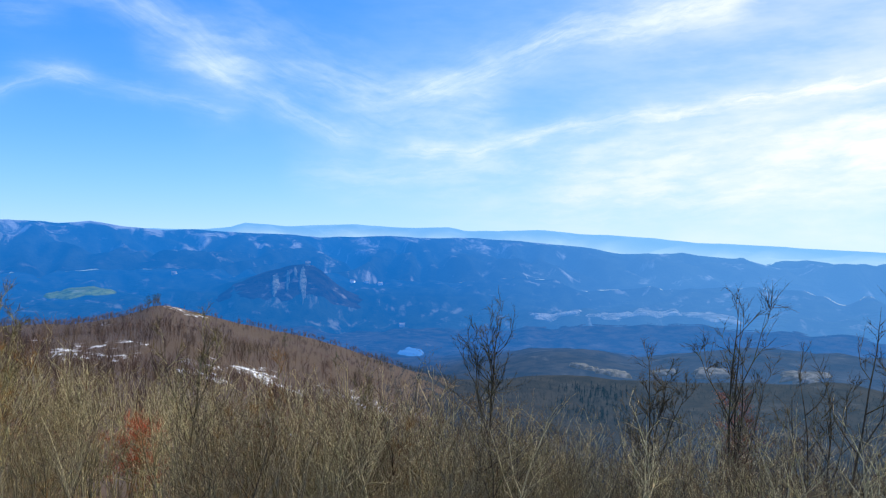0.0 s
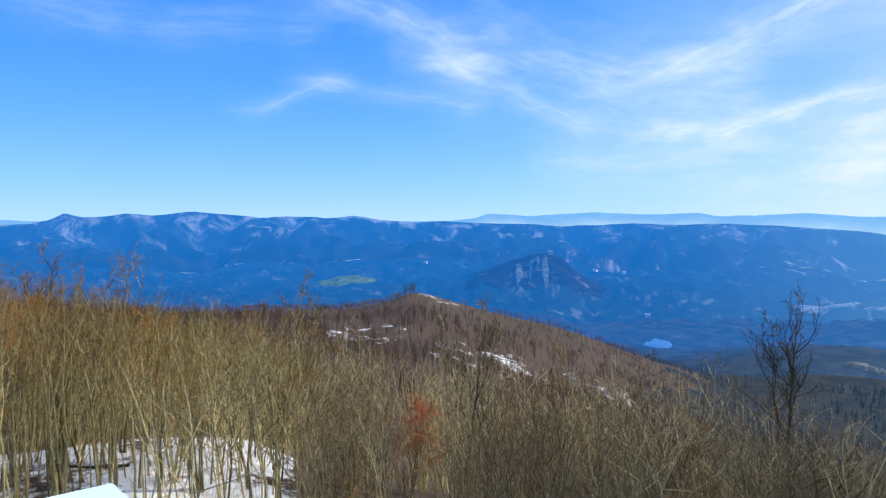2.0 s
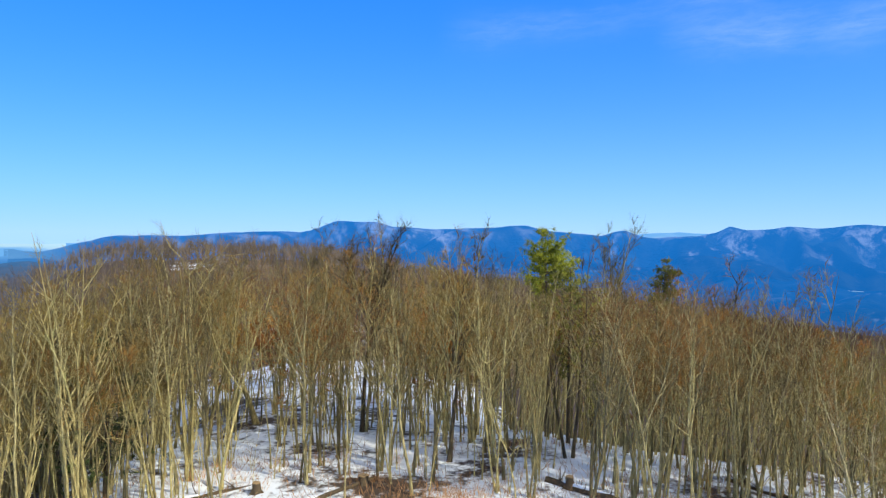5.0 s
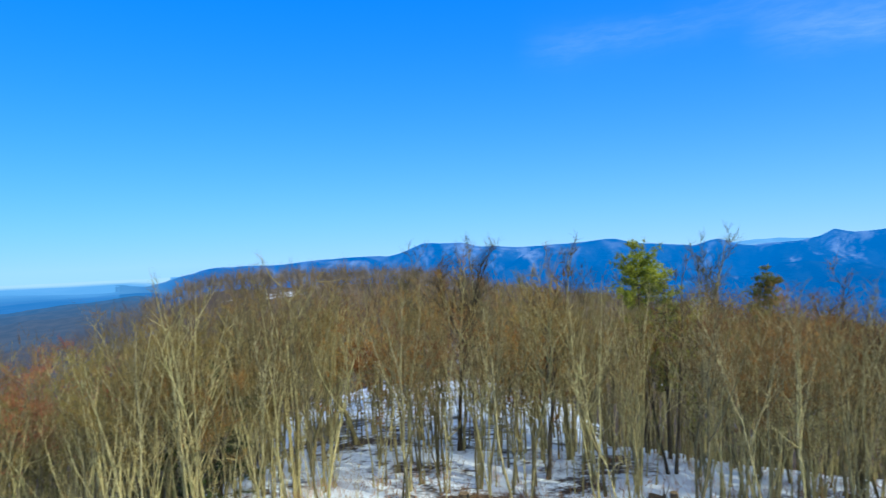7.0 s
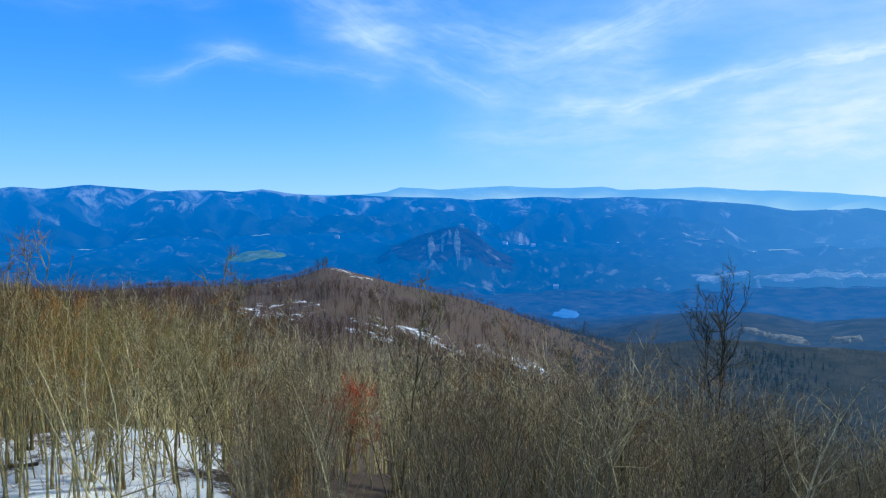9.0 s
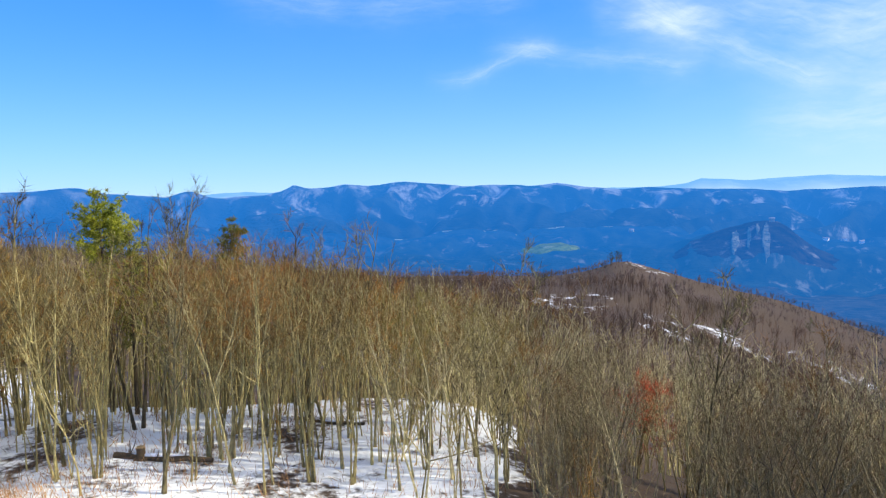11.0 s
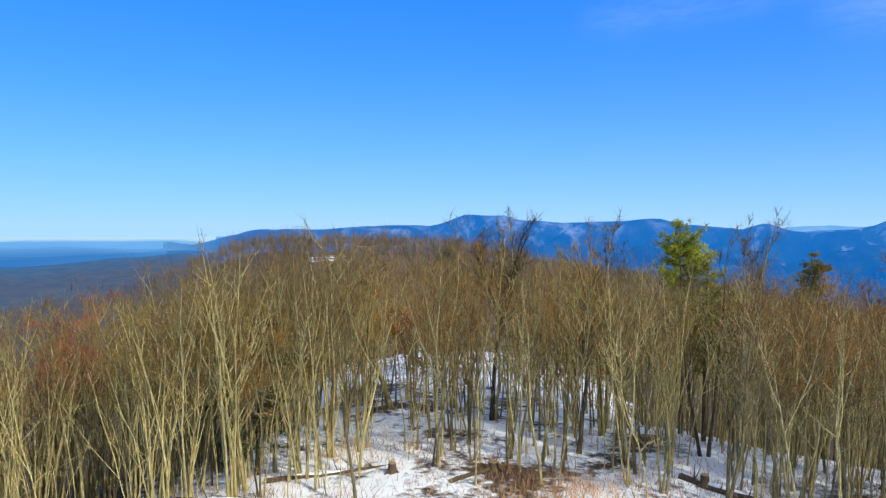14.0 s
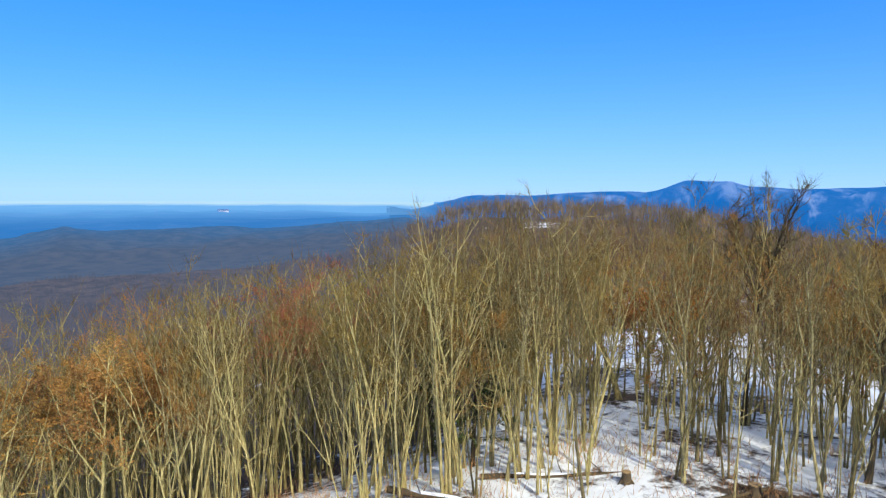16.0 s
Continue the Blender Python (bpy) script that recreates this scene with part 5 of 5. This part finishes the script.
pa, pr = pa[keep], pr[keep]
pz = land(pa, pr)
ph = np.minimum(rng.uniform(4.0, 8.5, len(pa)), canopy_top(pa, pr) - pz)
ok = ph > 2.5
scatter("young_wood", poles, list(zip(pa[ok], pr[ok], pz[ok], ph[ok], rng.uniform(0, 6.28, ok.sum()))), [BARK, TWIG], "slim pale young stems standing between the trees", "trees")
pa, pr = rng.uniform(-98, -30, 760), np.sqrt(rng.uniform(22.5 ** 2, 42.0 ** 2, 760))
pz = land(pa, pr)
ph = np.minimum(rng.uniform(3.5, 8.0, 760), canopy_top(pa, pr) - pz)
ok = (ph > 2.2) & ~((np.abs(pa + 39.5) < 3) & (pr < 40))
bushes = [template(970 + k, H=12.0, r0=0.07, first=0.14, limbs=8, subs=2, twigs=2, reach=0.34, open_angle=48, sides=(4, 3, 0), steps=5, crook=0.12, twig_r=0.011, twig_len=1.2, stems=(2, 1, 3)[k % 3], forks=2) for k in range(8)]
scatter("slope_thicket", bushes, list(zip(pa[ok], pr[ok], pz[ok], ph[ok], rng.uniform(0, 6.28, ok.sum()))), [BARK_PALE, TWIG_SLOPE], "pale branching young trees on the thawed slope", "trees")
n = 700
sa, sr = rng.uniform(-102, 77, n), np.sqrt(rng.uniform(24.0 ** 2, 78.0 ** 2, n))
thin = np.clip(1 - np.abs(sa - 14.5) / 14.0, 0, 1) * (sr < 64)
keep = (rng.random(n) > 1.7 * thin) & ~((sr < 40) & (sa > -28) & (sa < 33) & (rng.random(n) < 0.62)) & ~((sr < 31) & (sa > -22) & (sa < 52)) & ~((sr < 43) & (sa > 30) & (sa < 60))
sa, sr = sa[keep], sr[keep]
sz = land(sa, sr)
sh = np.minimum(rng.uniform(1.6, 4.6, len(sa)), canopy_top(sa, sr) - sz)
ok = sh > 1.5
scatter("undergrowth", [sapling(900 + k) for k in range(8)], list(zip(sa[ok], sr[ok], sz[ok], sh[ok], rng.uniform(0, 6.28, ok.sum()))), [BARK, TWIG],
        "thin bare saplings and brush under the trees", "undergrowth")

# ---------------------------------------------------------------- far away in the valley
def patch(name, az0, az1, r0, r1, mat, label, category, lift=2.0, wobble=0.25):
    """A piece of ground with an uneven rim, laid over the land."""
    bm = bmesh.new()
    ca, cr = (az0 + az1) / 2, (r0 + r1) / 2
    ring = []
    rings = 7
    centre = bm.verts.new(on_land(ca, cr) + Vector((0, 0, lift)))
    for k in range(1, rings + 1):
        row = []
        for s in range(36):
            a = s / 36 * 2 * math.pi
            q = k / rings * (1 + wobble * float(fbm(np.array([math.cos(a) * 1.7 + az0]), np.array([math.sin(a) * 1.7]), 3, 3)[0]) * 2)
            row.append(bm.verts.new(on_land(ca + math.cos(a) * (az1 - az0) / 2 * q, cr + math.sin(a) * (r1 - r0) / 2 * q) + Vector((0, 0, lift if k < rings else lift - min(4, 2 * lift)))))
        ring.append(row)
    for s in range(36):
        bm.faces.new((centre, ring[0][s], ring[0][(s + 1) % 36]))
        for k in range(rings - 1):
            bm.faces.new((ring[k][s], ring[k + 1][s], ring[k + 1][(s + 1) % 36], ring[k][(s + 1) % 36]))
    bmesh.ops.recalc_face_normals(bm, faces=bm.faces)
    me = bpy.data.meshes.new(name)
    bm.to_mesh(me)
    bm.free()
    me.materials.append(mat)
    for f in me.polygons:
        f.use_smooth = True
    return tagged(new(name, me), label, category)


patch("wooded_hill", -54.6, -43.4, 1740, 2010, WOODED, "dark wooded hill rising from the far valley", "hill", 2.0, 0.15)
patch("pasture", -36.0, -32.3, 1960, 2160, FIELD, "green pasture in the far valley", "field", 4)
patch("pasture", -33.0, -31.6, 2010, 2120, FIELD, "green pasture in the far valley", "field", 4)
patch("pond", -59.4, -57.4, 1090, 1190, POND, "small blue pond among wooded hills", "pond", 3)
for a0, a1, r0, r1 in ((-47.9, -47.4, 1760, 1890), (-48.7, -48.45, 1780, 1895), (-50.0, -49.5, 1720, 1905), (-49.25, -49.05, 1830, 1905)):
    patch("quarry_face", a0, a1, r0, r1, SCAR, "pale quarry cut down a wooded hill", "quarry", 5, 0.4)


for a0, a1, r0, r1 in ((-71.5, -68.2, 1600, 1680), (-75.5, -72.4, 1590, 1670), (-79.2, -76.0, 1600, 1690), (-83.6, -80.2, 1560, 1690)):
    patch("snowfield", a0, a1, r0, r1, SNOWFIELD, "snow-covered clearing on a far plateau", "snowfield", 4, 0.6)


for a0, a1, r0, r1 in ((-75.4, -73.2, 660, 688), (-83.0, -80.4, 648, 684), (-79.0, -77.2, 668, 690), (-89.0, -86.0, 640, 676)):
    patch("snowfield", a0, a1, r0, r1, HILL_SNOW, "snow-covered clearing on a wooded hill", "snowfield", 3, 0.6)
for a0, a1, r0, r1 in ((-44.6, -40.2, 276, 330), (-49.4, -44.2, 302, 348), (-38.6, -33.2, 306, 352), (-56.5, -51.0, 330, 358)):
    patch("snow_clearing", a0, a1, r0, r1, SNOWY, "thinly wooded strip of snow below the hilltop", "clearing", 0.7, 0.5)
for a0, a1, r0, r1 in ((-42.2, -39.6, 462, 486), (-32.2, -30.2, 385, 404), (-36.2, -34.4, 438, 452), (-26.8, -24.6, 455, 472), (-52.5, -49.5, 190, 205)):
    patch("snow_clearing", a0, a1, r0, r1, CLEARING, "snow-covered clearing in the brown wood", "clearing", 0.7, 0.5)


def house(seed, az, r, w, d, h, label):
    rng = np.random.default_rng(seed)
    root = new("house")
    bm = bmesh.new()
    bmesh.ops.create_cube(bm, size=1)
    bmesh.ops.scale(bm, vec=(w, d, h + 3), verts=bm.verts)
    bmesh.ops.translate(bm, vec=(0, 0, h / 2 - 1.5), verts=bm.verts)
    part("wall", bm, WALLS, root)
    bm = bmesh.new()
    vs = [bm.verts.new(c) for c in ((-w * .55, -d * .6, h), (w * .55, -d * .6, h), (w * .55, d * .6, h), (-w * .55, d * .6, h), (-w * .55, 0, h + d * 0.4), (w * .55, 0, h + d * 0.4))]
    for f in ((0, 1, 5, 4), (2, 3, 4, 5), (0, 4, 3), (1, 2, 5), (0, 3, 2, 1)):
        bm.faces.new([vs[i] for i in f])
    part("roof", bm, ROOFS, root)
    settle(root, az, r, radians(az) + rng.uniform(-0.5, 0.5))
    return tagged(root, label, "house")


house(1, -50.1, 1930, 13, 9, 9, "white building on top of the quarried hill")
house(2, -40.2, 2420, 14, 9, 6, "white farmhouse in the far valley")
house(3, -53.6, 2380, 15, 9, 6, "house among fields on the far slope")
house(4, -54.7, 2400, 14, 9, 6, "house among fields on the far slope")
house(5, -55.8, 2370, 13, 9, 6, "house among fields on the far slope")
house(6, -57.6, 1560, 11, 8, 5, "house by the wooded valley road")
patch("snowfield", -73.4, -71.2, 690, 716, HILL_SNOW, "snow-covered clearing on a wooded hill", "snowfield", 3, 0.5)
house(9, 52.0, 3000, 42, 10, 6, "long white building on the hazy plain")


# ---------------------------------------------------------------- at the lookout
BOARD = plain("pale_blue_board", (0.62, 0.80, 0.84), 0.5, 5.0, 0.04)
POST = plain("weathered_post", (0.24, 0.20, 0.15), 0.9, 4.0, 0.3)


def lookout_board(corner, turn, long, wide):
    """A flat board on a post, one corner at the given place."""
    root = new("lookout_board")
    bm = bmesh.new()
    bmesh.ops.create_cube(bm, size=1)
    bmesh.ops.scale(bm, vec=(long, wide, 0.024), verts=bm.verts)
    bmesh.ops.bevel(bm, geom=bm.edges[:], offset=0.006, segments=2, affect="EDGES")
    bmesh.ops.translate(bm, vec=(long / 2, wide / 2, -0.012), verts=bm.verts)
    part("board", bm, BOARD, root)
    foot = float(land_xy(corner[0], corner[1])[0]) - 0.3
    bm = bmesh.new()
    bmesh.ops.create_cone(bm, cap_ends=True, segments=12, radius1=0.06, radius2=0.05, depth=corner[2] - 0.026 - foot)
    bmesh.ops.translate(bm, vec=(long / 2, wide / 2, (foot - corner[2] - 0.026) / 2), verts=bm.verts)
    part("post", bm, POST, root, "weathered wooden post")
    root.matrix_world = Matrix.Translation(corner) @ Matrix.Rotation(radians(turn), 4, "Z")
    return tagged(root, "pale blue flat board on a wooden post at the lookout", "board")


lookout_board((1.15, 3.49, 10.07), 178, 0.62, 0.45)
